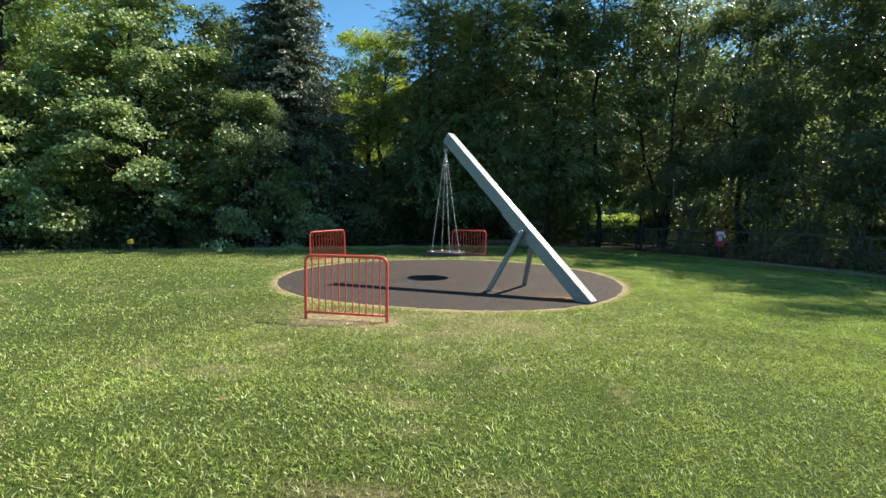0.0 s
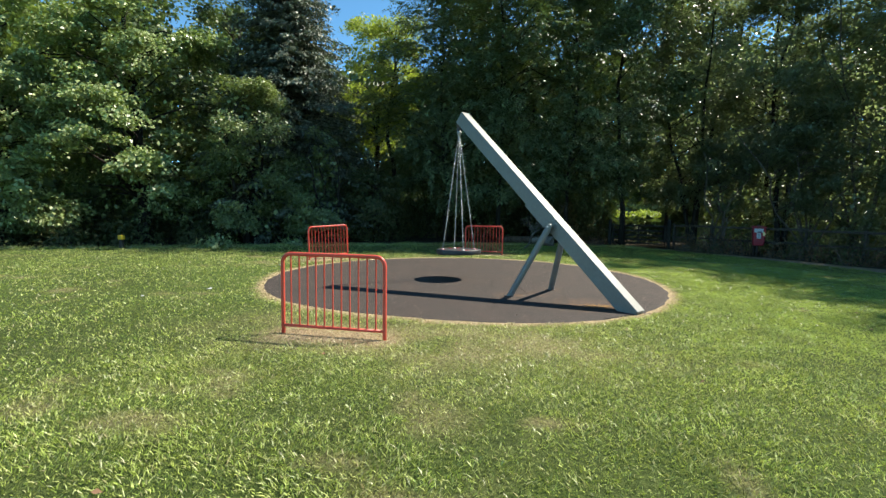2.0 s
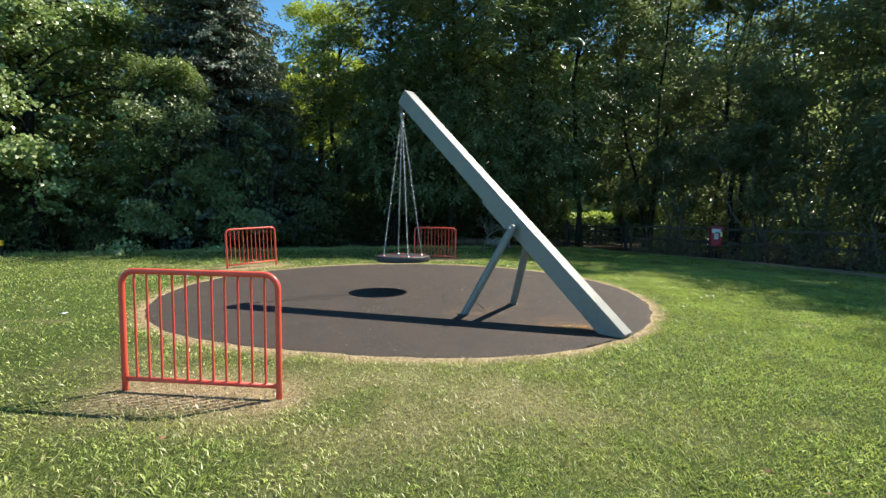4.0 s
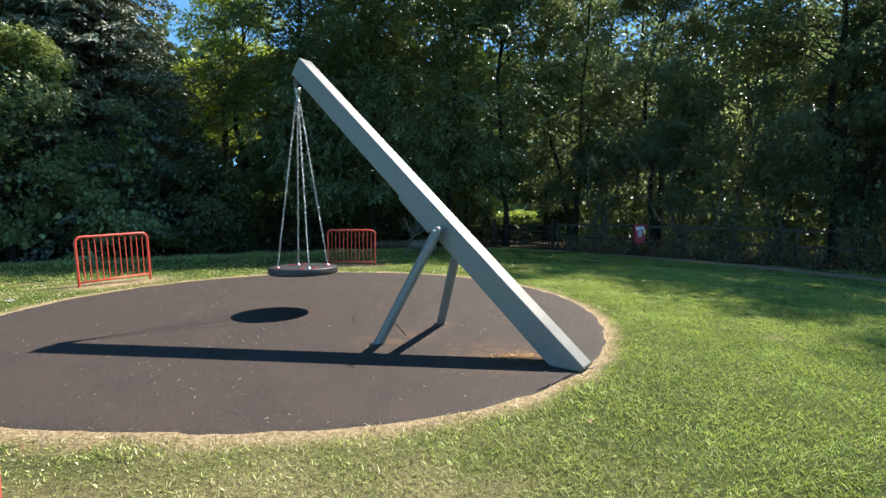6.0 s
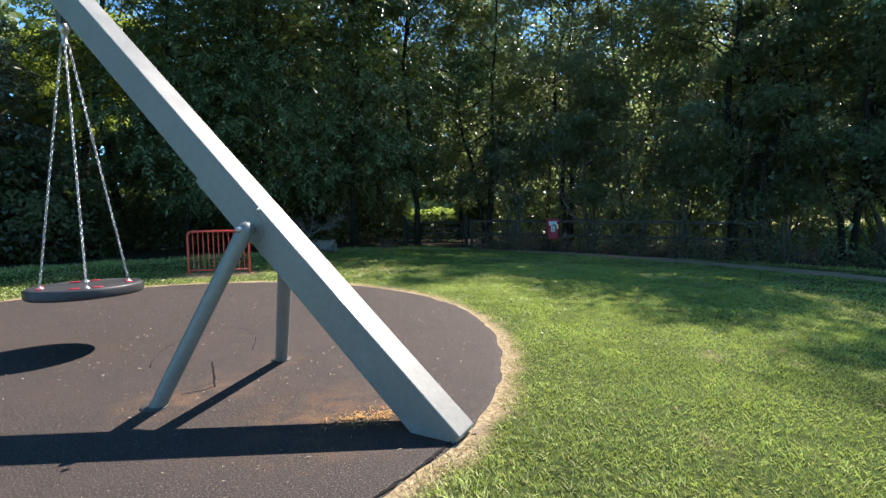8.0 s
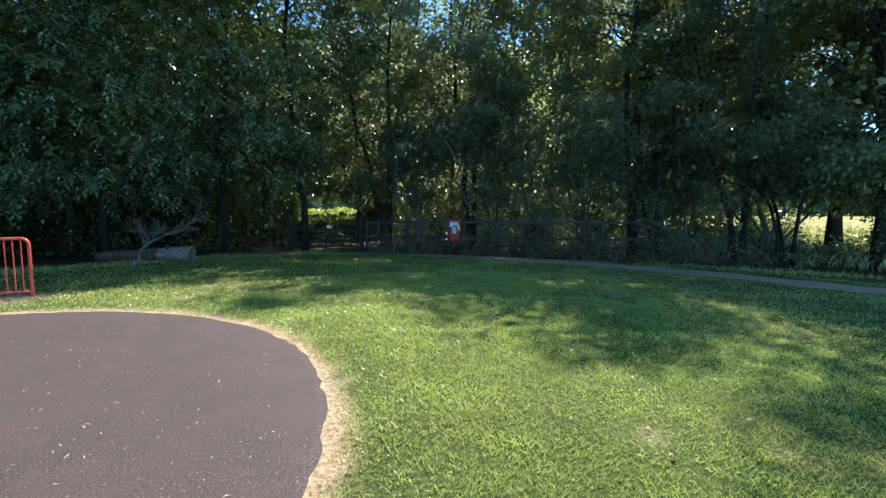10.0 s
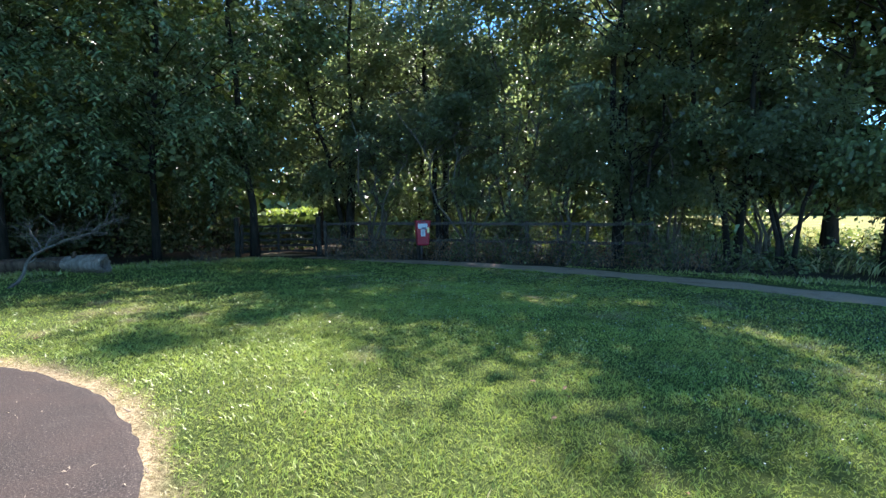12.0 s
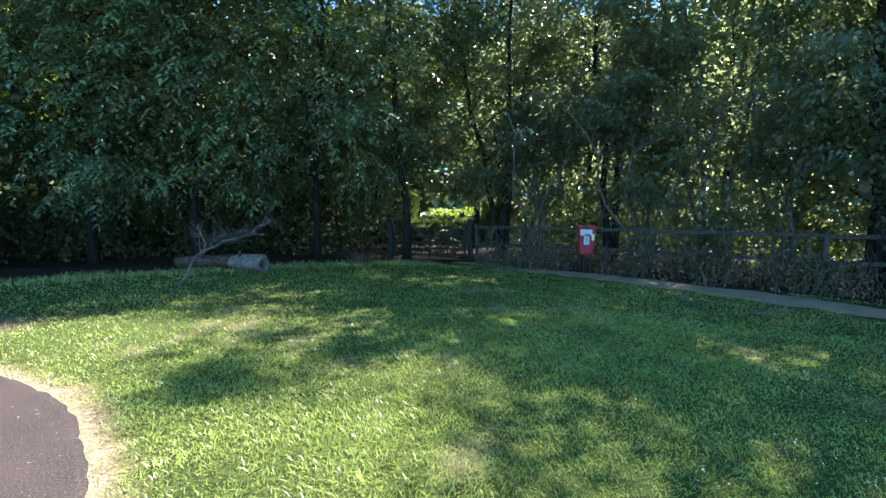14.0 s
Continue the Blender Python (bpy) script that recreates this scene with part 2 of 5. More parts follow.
# ---------------------------------------------------------------- mesh helpers
def lattice_noise(x, y, scale, seed=0):
    """Smooth value noise in 0..1."""
    x, y = np.asarray(x, float) / scale + 31.7 * seed, np.asarray(y, float) / scale - 17.3 * seed
    i, j = np.floor(x), np.floor(y)
    u, v = x - i, y - j
    u, v = u * u * (3 - 2 * u), v * v * (3 - 2 * v)

    def h(a, b):
        s = np.sin(a * 127.1 + b * 311.7 + seed * 74.7) * 43758.5453
        return s - np.floor(s)
    return (h(i, j) * (1 - u) + h(i + 1, j) * u) * (1 - v) + (h(i, j + 1) * (1 - u) + h(i + 1, j + 1) * u) * v


def smooth(x, a, b):
    t = np.clip((np.asarray(x, float) - a) / (b - a), 0, 1)
    return t * t * (3 - 2 * t)


def array_mesh(name, verts, faces, mat, smooth_shade=False):
    """A mesh from numpy arrays; faces all with the same number of corners."""
    verts, faces = np.asarray(verts, np.float32), np.asarray(faces, np.int32)
    me = bpy.data.meshes.new(name)
    n, k = faces.shape
    me.vertices.add(len(verts))
    me.vertices.foreach_set("co", verts.ravel())
    me.loops.add(n * k)
    me.loops.foreach_set("vertex_index", faces.ravel())
    me.polygons.add(n)
    me.polygons.foreach_set("loop_start", np.arange(0, n * k, k, dtype=np.int32))
    me.update(calc_edges=True)
    if smooth_shade:
        me.polygons.foreach_set("use_smooth", np.ones(n, bool))
    me.materials.append(mat)
    return me


def child(ob, parent, label=""):
    ob.parent = parent
    return tagged(ob, label)


def part(name, bm, mat, parent, label="", shade=True):
    me = bpy.data.meshes.new(name)
    bm.to_mesh(me)
    bm.free()
    me.materials.append(mat)
    if shade:
        me.polygons.foreach_set("use_smooth", np.ones(len(me.polygons), bool))
    return child(new(name, me), parent, label)


def empty(name, x, y, z, label, category, group="", kind="", turn=0.0):
    e = new(name)
    e.empty_display_size = 0.1
    e.matrix_world = pose(x, y, z, 0, 0, turn)
    return tagged(e, label, category, group, kind)


def tube_arrays(points, radii, sides=8, cap=True):
    """Vertices and quads of a tube along points."""
    p = np.asarray(points, float)
    r = np.broadcast_to(np.asarray(radii, float), (len(p),))
    d = np.gradient(p, axis=0)
    d /= np.linalg.norm(d, axis=1, keepdims=True) + 1e-9
    ref = np.where(np.abs(d[:, 2:3]) > 0.9, np.array([[1.0, 0, 0]]), np.array([[0, 0, 1.0]]))
    u = np.cross(d, ref)
    u /= np.linalg.norm(u, axis=1, keepdims=True) + 1e-9
    for k in range(1, len(u)):                       # keep the ring from twisting
        u[k] = u[k - 1] - d[k] * (u[k - 1] @ d[k])
        u[k] /= np.linalg.norm(u[k]) + 1e-9
    w = np.cross(d, u)
    a = np.arange(sides) * 2 * math.pi / sides
    ring = np.cos(a)[None, :, None] * u[:, None] + np.sin(a)[None, :, None] * w[:, None]
    v = (p[:, None] + ring * r[:, None, None]).reshape(-1, 3)
    i, j = np.meshgrid(np.arange(len(p) - 1), np.arange(sides), indexing="ij")
    k = (j + 1) % sides
    f = np.stack([i * sides + j, i * sides + k, (i + 1) * sides + k, (i + 1) * sides + j], -1).reshape(-1, 4)
    if cap:
        n = len(v)
        v = np.vstack([v, p[:1], p[-1:]])
        j = np.arange(0, sides, 2)
        last = (len(p) - 1) * sides
        f = np.vstack([f, np.stack([n + 0 * j, (j + 2) % sides, (j + 1) % sides, j], -1),
                       np.stack([n + 1 + 0 * j, last + j, last + (j + 1) % sides, last + (j + 2) % sides], -1)])
    return v, f


def join_arrays(pieces):
    vs, fs, n = [], [], 0
    for v, f in pieces:
        vs.append(v)
        fs.append(np.asarray(f) + n)
        n += len(v)
    return np.vstack(vs), np.vstack(fs)


def tube_part(name, pieces, mat, parent, label=""):
    v, f = join_arrays(pieces)
    return child(new(name, array_mesh(name, v, f, mat, True)), parent, label)


def box_bm(sx, sy, sz, bevel=0.0, segments=2, centre=(0, 0, 0), m=None):
    bm = bmesh.new()
    bmesh.ops.create_cube(bm, size=1, matrix=Matrix.Translation(centre) @ Matrix.Diagonal((sx, sy, sz, 1)))
    if bevel:
        bmesh.ops.bevel(bm, geom=bm.edges[:], offset=bevel, segments=segments, affect="EDGES", profile=0.5)
    if m is not None:
        bmesh.ops.transform(bm, matrix=m, verts=bm.verts)
    return bm


def spin_bm(profile, steps=32, m=None):
    """A turned body from (radius, height) pairs."""
    bm = bmesh.new()
    rings = []
    for r, z in profile:
        if r < 1e-6:
            rings.append([bm.verts.new((0, 0, z))])
        else:
            rings.append([bm.verts.new((r * math.cos(2 * math.pi * k / steps), r * math.sin(2 * math.pi * k / steps), z)) for k in range(steps)])
    for a, b in zip(rings, rings[1:]):
        for k in range(steps):
            q = (k + 1) % steps
            if len(a) == 1:
                bm.faces.new((a[0], b[q], b[k])) if len(b) > 1 else None
            elif len(b) == 1:
                bm.faces.new((a[k], a[q], b[0]))
            else:
                bm.faces.new((a[k], a[q], b[q], b[k]))
    bmesh.ops.recalc_face_normals(bm, faces=bm.faces)
    if m is not None:
        bmesh.ops.transform(bm, matrix=m, verts=bm.verts)
    return bm


# ---------------------------------------------------------------- the lie of the land
CX, CY, CR = -1.43, 12.48, 4.27                       # the round rubber surface


def rim_radius(a):
    """The surface bulges a little by the mast's foot."""
    a = np.asarray(a, float)
    return CR + 0.12 * np.exp(-((a + 0.87) / 0.5) ** 2) + 0.05 * np.exp(-((a - 1.1) / 0.5) ** 2) - 0.18 * np.exp(-((a + 1.68) / 0.4) ** 2)


def land(x, y):
    x, y = np.asarray(x, float), np.asarray(y, float)
    rise = 0.03 * np.clip(7 - y, 0, 22)
    r = np.hypot(x - CX, y - CY)
    fall = -0.03 * np.clip(r - 5.0, 0, 12.5) * smooth(y, 7.5, 14) * (0.35 + 0.65 * smooth(x, -1.0, 9.0))
    ripple = (lattice_noise(x, y, 2.6, 3) - 0.5) * 0.05 * smooth(r, 4.6, 7.0)
    return rise + fall + ripple + 0.012 * smooth(r, 4.3, 4.8)


TRAIL = [(5.5, 29.8), (6.9, 27.6), (8.2, 25.6), (9.85, 23.1), (11.25, 20.8), (12.35, 18.8), (13.0, 16.8), (13.5, 14.7), (13.9, 11.5), (14.2, 7.0), (14.0, 0.0), (14.2, -8.0)]


def trail_distance(x, y):
    x, y = np.asarray(x, float), np.asarray(y, float)
    best = np.full(x.shape, 1e9)
    for (ax, ay), (bx, by) in zip(TRAIL, TRAIL[1:]):
        dx, dy = bx - ax, by - ay
        t = np.clip(((x - ax) * dx + (y - ay) * dy) / (dx * dx + dy * dy), 0, 1)
        best = np.minimum(best, np.hypot(x - ax - t * dx, y - ay - t * dy))
    return best


def wood_edge(x):
    """The y at which the trees begin, along x."""
    return np.interp(x, [-40, -20, -15, -10, -5, 0, 4, 7.4, 10.4, 13.2, 15.4, 17.0, 30], [8, 15.0, 17.6, 19.8, 22.0, 24.6, 26.6, 26.3, 22.5, 19.2, 16.0, 13.2, 4.0])


BARRIERS = [((-2.928, 7.217), (-1.638, 7.192)), ((-6.21, 14.65), (-5.48, 15.68)), ((-2.144, 18.321), (-0.809, 18.212))]


def dryness(x, y):
    r = np.hypot(x - CX, y - CY)
    a = np.arctan2(y - CY, x - CX)
    wide = 0.05 + 0.11 * lattice_noise(a * 7, 0 * r, 1.0, 5) + 0.12 * lattice_noise(a * 26, 0 * r, 1.0, 6) + 0.07 * smooth(-(y - CY), 2.5, 4.2) * smooth(-x, -1.2, 0.2)
    d = 1 - smooth(r - rim_radius(a) - 0.10 * (lattice_noise(x, y, 0.16, 27) - 0.5), 0.15 * wide, 1.25 * wide)
    d = d * smooth(lattice_noise(x, y, 0.07, 28) + 1.1 * d, 0.35, 0.95)
    for (ax, ay), (bx, by) in BARRIERS:
        ux, uy = (bx - ax) / 1.3, (by - ay) / 1.3
        px, py = x - (ax + bx) / 2, y - (ay + by) / 2
        al, ac = px * ux + py * uy, -px * uy + py * ux
        blot = np.exp(-(al / 0.85) ** 4 - (ac / 0.5) ** 2) * (0.85 + 0.7 * lattice_noise(x, y, 0.3, 6))
        d = np.maximum(d, np.clip(blot, 0, 1))
    n = lattice_noise(x, y, 0.9, 7) * 0.6 + lattice_noise(x, y, 0.27, 8) * 0.4
    d = np.maximum(d, 0.4 * smooth(n, 0.68, 0.88))
    near = np.exp(-((y - 7.3) / 1.1) ** 2) * smooth(-np.abs(x + 1.2), -3.6, -1.2)
    return np.clip(np.maximum(d, near * (0.12 + 0.35 * smooth(n, 0.3, 0.7))), 0, 1)


def bareness(x, y):
    """Trodden earth under the barriers."""
    d = 0 * np.asarray(x, float)
    for (ax, ay), (bx, by) in BARRIERS:
        ux, uy = (bx - ax) / 1.3, (by - ay) / 1.3
        px, py = x - (ax + bx) / 2, y - (ay + by) / 2
        al, ac = px * ux + py * uy, -px * uy + py * ux
        d = np.maximum(d, np.exp(-(al / 0.72) ** 4 - ((ac + 0.05) / 0.26) ** 2) * (0.1 + 1.1 * lattice_noise(x, y, 0.2, 16)))
    return np.clip(d, 0, 1)


def grid_axis(fine_lo, fine_hi, step, far):
    mid = np.arange(fine_lo, fine_hi + step / 2, step)
    s, hi, lo = step, fine_hi, fine_lo
    ups, downs = [], []
    while hi < far:
        s *= 1.22
        hi, lo = hi + s, lo - s
        ups.append(hi)
        downs.append(lo)
    return np.array(downs[::-1] + list(mid) + ups)


def build_ground():
    gx, gy = grid_axis(-10, 10, 0.16, 2500), grid_axis(-1, 20, 0.16, 2500)
    X, Y = np.meshgrid(gx, gy, indexing="ij")
    Z = land(X, Y)
    r = np.hypot(X - CX, Y - CY)
    Z = np.where(r < CR - 0.5, -0.05, Z)
    n, m = X.shape
    v = np.stack([X, Y, Z], -1).reshape(-1, 3)
    i, j = np.meshgrid(np.arange(n - 1), np.arange(m - 1), indexing="ij")
    f = np.stack([i * m + j, (i + 1) * m + j, (i + 1) * m + j + 1, i * m + j + 1], -1).reshape(-1, 4)
    me = array_mesh("ground", v, f, GROUND, True)
    x, y = X.ravel(), Y.ravel()
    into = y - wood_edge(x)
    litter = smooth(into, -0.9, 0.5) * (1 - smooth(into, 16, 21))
    field = smooth(into, 16, 21) * smooth(y, 4, 9)
    right = smooth(x, 18.0, 21.0) * smooth(y, -30, -20) * (1 - smooth(y - x * 0.9, 2.0, 6.0))
    litter = litter * (1 - right)
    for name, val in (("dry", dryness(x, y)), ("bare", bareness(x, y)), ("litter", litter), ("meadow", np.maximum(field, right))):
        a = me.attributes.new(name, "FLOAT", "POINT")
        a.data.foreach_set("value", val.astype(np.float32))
    return tagged(new("ground", me), "mown green lawn running under the trees into a dry meadow", "lawn", kind="structure")


build_ground()


def build_surface():
    steps = 320
    bm = bmesh.new()
    a = [2 * math.pi * k / steps - math.pi for k in range(steps)]
    wob = [float(rim_radius(t)) - 0.03 + 0.012 * math.sin(5 * t) + 0.03 * (float(lattice_noise(t * 9, 0, 1.0, 4)) - 0.5) + 0.045 * (float(lattice_noise(t * 30, 0, 1.0, 44)) - 0.5) for t in a]
    rings = []
    for s, z in ((0.0, 0.0), (0.5, 0.0), (0.985, 0.0), (0.998, -0.006), (1.0, -0.05)):
        if s == 0:
            rings.append([bm.verts.new((0, 0, 0))])
        else:
            rings.append([bm.verts.new((w * s * math.cos(t), w * s * math.sin(t), z)) for t, w in zip(a, wob)])
    for k in range(steps):
        bm.faces.new((rings[0][0], rings[1][k], rings[1][(k + 1) % steps]))
    for p, q in zip(rings[1:], rings[2:]):
        for k in range(steps):
            bm.faces.new((p[k], q[k], q[(k + 1) % steps], p[(k + 1) % steps]))
    me = bpy.data.meshes.new("safety_surface")
    bm.to_mesh(me)
    bm.free()
    me.materials.append(RUBBER)
    ob = new("safety_surface", me)
    ob.location = (CX, CY, 0.006)
    tagged(ob, "round dark brown rubber crumb safety surface, stained and worn", "play surface", kind="structure")
    return ob


SURFACE = build_surface()


def flat_strip(points, widths, z):
    """A thin ribbon with a little height along plan points."""
    p = np.asarray(points, float)
    d = np.gradient(p, axis=0)
    d /= np.linalg.norm(d, axis=1, keepdims=True)
    s = np.stack([-d[:, 1], d[:, 0]], -1) * np.asarray(widths)[:, None] / 2
    v = np.vstack([np.c_[p + s, np.full(len(p), z)], np.c_[p - s, np.full(len(p), z)]])
    n = len(p)
    k = np.arange(n - 1)
    return v, np.stack([k, k + n, k + n + 1, k + 1], -1)


def build_trail():
    pts = []
    for (ax, ay), (bx, by) in zip(TRAIL, TRAIL[1:]):
        n = max(2, int(math.hypot(bx - ax, by - ay) / 0.25))
        pts += [(ax + (bx - ax) * k / n, ay + (by - ay) * k / n) for k in range(n)]
    p = np.array(pts)
    for _ in range(12):
        p[1:-1] = (p[:-2] + 2 * p[1:-1] + p[2:]) / 4
    d = np.gradient(p, axis=0)
    d /= np.linalg.norm(d, axis=1, keepdims=True)
    s = np.stack([-d[:, 1], d[:, 0]], -1)
    cols = []
    for u in (-1, -0.5, 0, 0.5, 1):
        w = 0.62 + 0.45 * lattice_noise(p[:, 0] * 2, p[:, 1] * 2, 1.0, 11 + int(u > 0)) + 0.2 * lattice_noise(p[:, 0] * 7, p[:, 1] * 7, 1.0, 13 + int(u > 0))
        q = p + s * (u * w)[:, None]
        cols.append(np.c_[q, land(q[:, 0], q[:, 1]) + 0.006 - 0.016 * abs(u) ** 3])
    v = np.concatenate(cols)
    n = len(p)
    k = np.arange(n - 1)
    f = np.concatenate([np.stack([c * n + k, c * n + k + 1, (c + 1) * n + k + 1, (c + 1) * n + k], -1) for c in range(4)])
    me = array_mesh("footpath", v, f, EARTH, True)
    tagged(new("footpath", me), "narrow trodden pale earth footpath along the trees", "path", kind="structure")


build_trail()


# ---------------------------------------------------------------- the mast swing
D = Vector((-0.7522, 0.6590, 0.0))                    # plan direction of the mast, foot to tip
N = Vector((0.6590, 0.7522, 0.0))                     # across it
FOOT = Vector((1.673, 9.375, 0.05))                   # near upper edge at the foot
TIP = Vector((-1.477, 12.135, 3.64))                 # near upper edge at the tip
WIDE, DEEP = 0.21, 0.264


def bone_frame(origin, along):
    """x along the mast, y across it, z out of its upper face."""
    x = along.normalized()
    y = N.copy()
    z = x.cross(y)
    if z.z < 0:
        z = -z
    m = Matrix((x, y, z)).transposed().to_4x4()
    return Matrix.Translation(origin) @ m


def chain_pieces(a, b, link=0.05, wire=0.0045, wide=0.011):
    """Oval links from a to b, turned by a quarter one after the other."""
    a, b = np.array(a), np.array(b)
    length = np.linalg.norm(b - a)
    n = int(length / (link * 0.78))
    d = (b - a) / length
    u = np.cross(d, (0.3, 0.9, 0.1))
    u /= np.linalg.norm(u)
    w = np.cross(d, u)
    out = []
    t = np.arange(9) * 2 * math.pi / 8
    for k in range(n):
        c = a + (b - a) * (k + 0.5) / n
        s = u if k % 2 else w
        ring = c + np.cos(t)[:, None] * d * (link / 2 - wire) + np.sin(t)[:, None] * s * wide
        out.append(tube_arrays(ring, wire, 4, cap=False))
    return out


def build_swing():
    centre_foot = FOOT + N * (WIDE / 2)
    sw = empty("mast_swing", centre_foot.x, centre_foot.y, 0, "grey galvanised steel mast swing with a hanging round black seat", "swing")
    axis = TIP - FOOT
    length = axis.length
    m = bone_frame(FOOT + N * (WIDE / 2), axis)
    inv = sw.matrix_world.inverted()
    bm = bmesh.new()
    bmesh.ops.create_cube(bm, size=1, matrix=Matrix.Translation((length / 2 - 0.0, 0, -DEEP / 2)) @ Matrix.Diagonal((length, WIDE, DEEP, 1)))
    bmesh.ops.bevel(bm, geom=bm.edges[:], offset=0.012, segments=3, affect="EDGES", profile=0.6)
    bmesh.ops.transform(bm, matrix=inv @ m, verts=bm.verts)
    part("beam", bm, GALVANISED, sw, "square hollow galvanised steel mast", shade=False)
    # caps over the two ends
    for x0, nm in ((length + 0.003, "end_cap"), (-0.003, "end_cap")):
        part(nm, box_bm(0.01, WIDE - 0.03, DEEP - 0.03, 0.003, 1, m=inv @ m @ Matrix.Translation((x0, 0, -DEEP / 2))), GALVANISED, sw, shade=False)
    # legs with flattened, rounded heads pinned to both sides
    joint = Vector((0.385, 10.425, 1.275))
    for foot, side in ((Vector((-0.305, 10.462, -0.03)), -1), (Vector((0.478, 11.37, -0.03)), 1)):
        head = joint + N * (-0.03 if side < 0 else WIDE + 0.03) + (D * 0.0 if side < 0 else D * -0.12 - Vector((0, 0, 0.08)))
        way = (head - foot).normalized()
        top = head + way * 0.03
        pts = [foot, foot + way * 0.05, foot + (head - foot) * 0.5, head - way * 0.03, top, top + way * 0.025]
        v, f = tube_arrays([inv @ p for p in pts], [0.056, 0.056, 0.056, 0.056, 0.045, 0.02], 18)
        leg = tube_part("leg", [(v, f)], GALVANISED, sw)
        part("foot_plate", spin_bm([(0, 0.0), (0.09, 0.0), (0.09, 0.006), (0.075, 0.011), (0, 0.011)], 24, inv @ Matrix.Translation((foot.x, foot.y, 0.006))), DARK_STEEL, leg)
        pin = [head - N * 0.075, head - N * 0.07, head + N * 0.07, head + N * 0.075]
        tube_part("pin", [tube_arrays([inv @ p for p in pin], [0.016, 0.022, 0.022, 0.016], 12)], CHAIN_STEEL, leg)
    # a welded round plate on either side and a stiffener under the mast above the legs
    at = (joint - FOOT).dot(axis.normalized())
    for side in (-1, 1):
        disc = spin_bm([(0, 0.0), (0.115, 0.0), (0.112, 0.006), (0, 0.006)], 32, inv @ m @ Matrix.Translation((at + 0.02, side * WIDE / 2, -DEEP * 0.62)) @ Matrix.Rotation(side * -math.pi / 2, 4, "X"))
        part("weld_plate", disc, GALVANISED, sw, shade=False)
    part("stiffener", box_bm(0.62, 0.08, 0.045, 0.006, 1, (at + 0.44, -0.055, -DEEP - 0.02), inv @ m), GALVANISED, sw, shade=False)
    # small bolt on the mast's side above the legs
    bolt = joint + Vector((0, 0, 0.14)) - D * 0.1
    tube_part("bolt", [tube_arrays([inv @ (bolt - N * 0.012), inv @ (bolt + N * 0.01)], 0.016, 6)], CHAIN_STEEL, sw)
    # bracket and swivel under the tip
    pivot = Vector((-1.545, 12.35, 3.30))
    for s in (-1, 1):
        bm = box_bm(0.10, 0.012, 0.15, 0.004, 1, m=inv @ Matrix.Translation(pivot + N * (0.035 * s) + Vector((0, 0, 0.035))) @ Matrix.Rotation(math.atan2(D.y, D.x), 4, "Z"))
        part("bracket", bm, DARK_STEEL, sw, "rusty swivel bracket plate", shade=False)
    swivel = spin_bm([(0, 0.04), (0.02, 0.04), (0.028, 0.03), (0.028, -0.02), (0.045, -0.03), (0.045, -0.10), (0.03, -0.115), (0.022, -0.20), (0.035, -0.21), (0.035, -0.235), (0, -0.24)], 20, inv @ Matrix.Translation(pivot))
    part("swivel", swivel, CHAIN_STEEL, sw, "pale steel swivel")
    # seat
    sx, sy, sz = -1.508, 12.343, 0.56
    tilt = Matrix.Translation((sx, sy, sz)) @ Matrix.Rotation(radians(-1.0), 4, "Y") @ Matrix.Rotation(radians(-1.0), 4, "X")
    prof = [(0, 0.100), (0.30, 0.100), (0.42, 0.102), (0.455, 0.108), (0.485, 0.107), (0.498, 0.098), (0.503, 0.084), (0.503, 0.028), (0.497, 0.010), (0.48, 0.0), (0, 0.0)]
    seat = part("seat", spin_bm(prof, 56, inv @ tilt), BLACK_RUBBER, sw, "round black rubber platform seat")
    anchors = []
    for deg in (204, 294, 24, 114):
        a = radians(deg)
        p = tilt @ Vector((0.365 * math.cos(a), 0.365 * math.sin(a), 0.105))
        anchors.append(p)
        part("anchor_pad", spin_bm([(0, 0.0), (0.036, 0.0), (0.036, 0.008), (0.022, 0.013), (0.012, 0.028), (0, 0.028)], 16, inv @ Matrix.Translation(p - Vector((0, 0, 0.006)))), CHAIN_STEEL, seat, "steel chain anchor")
        for side in (-0.09, 0.09):
            part("seat_pad", box_bm(0.085, 0.055, 0.014, 0.005, 2, m=inv @ Matrix.Translation(p) @ Matrix.Rotation(a + math.pi / 2, 4, "Z") @ Matrix.Translation((side, 0, 0.0))), RED_PLASTIC, seat, "red plastic pad beside the chain")
    for p in anchors:
        out = Vector((p.x - sx, p.y - sy, 0)).normalized()
        q = pivot + Vector((0, 0, -0.23)) + out * 0.03
        tube_part("chain", chain_pieces(inv @ q, inv @ (p + Vector((0, 0, 0.02)))), CHAIN_STEEL, sw, "galvanised steel link chain")
    return sw


build_swing()


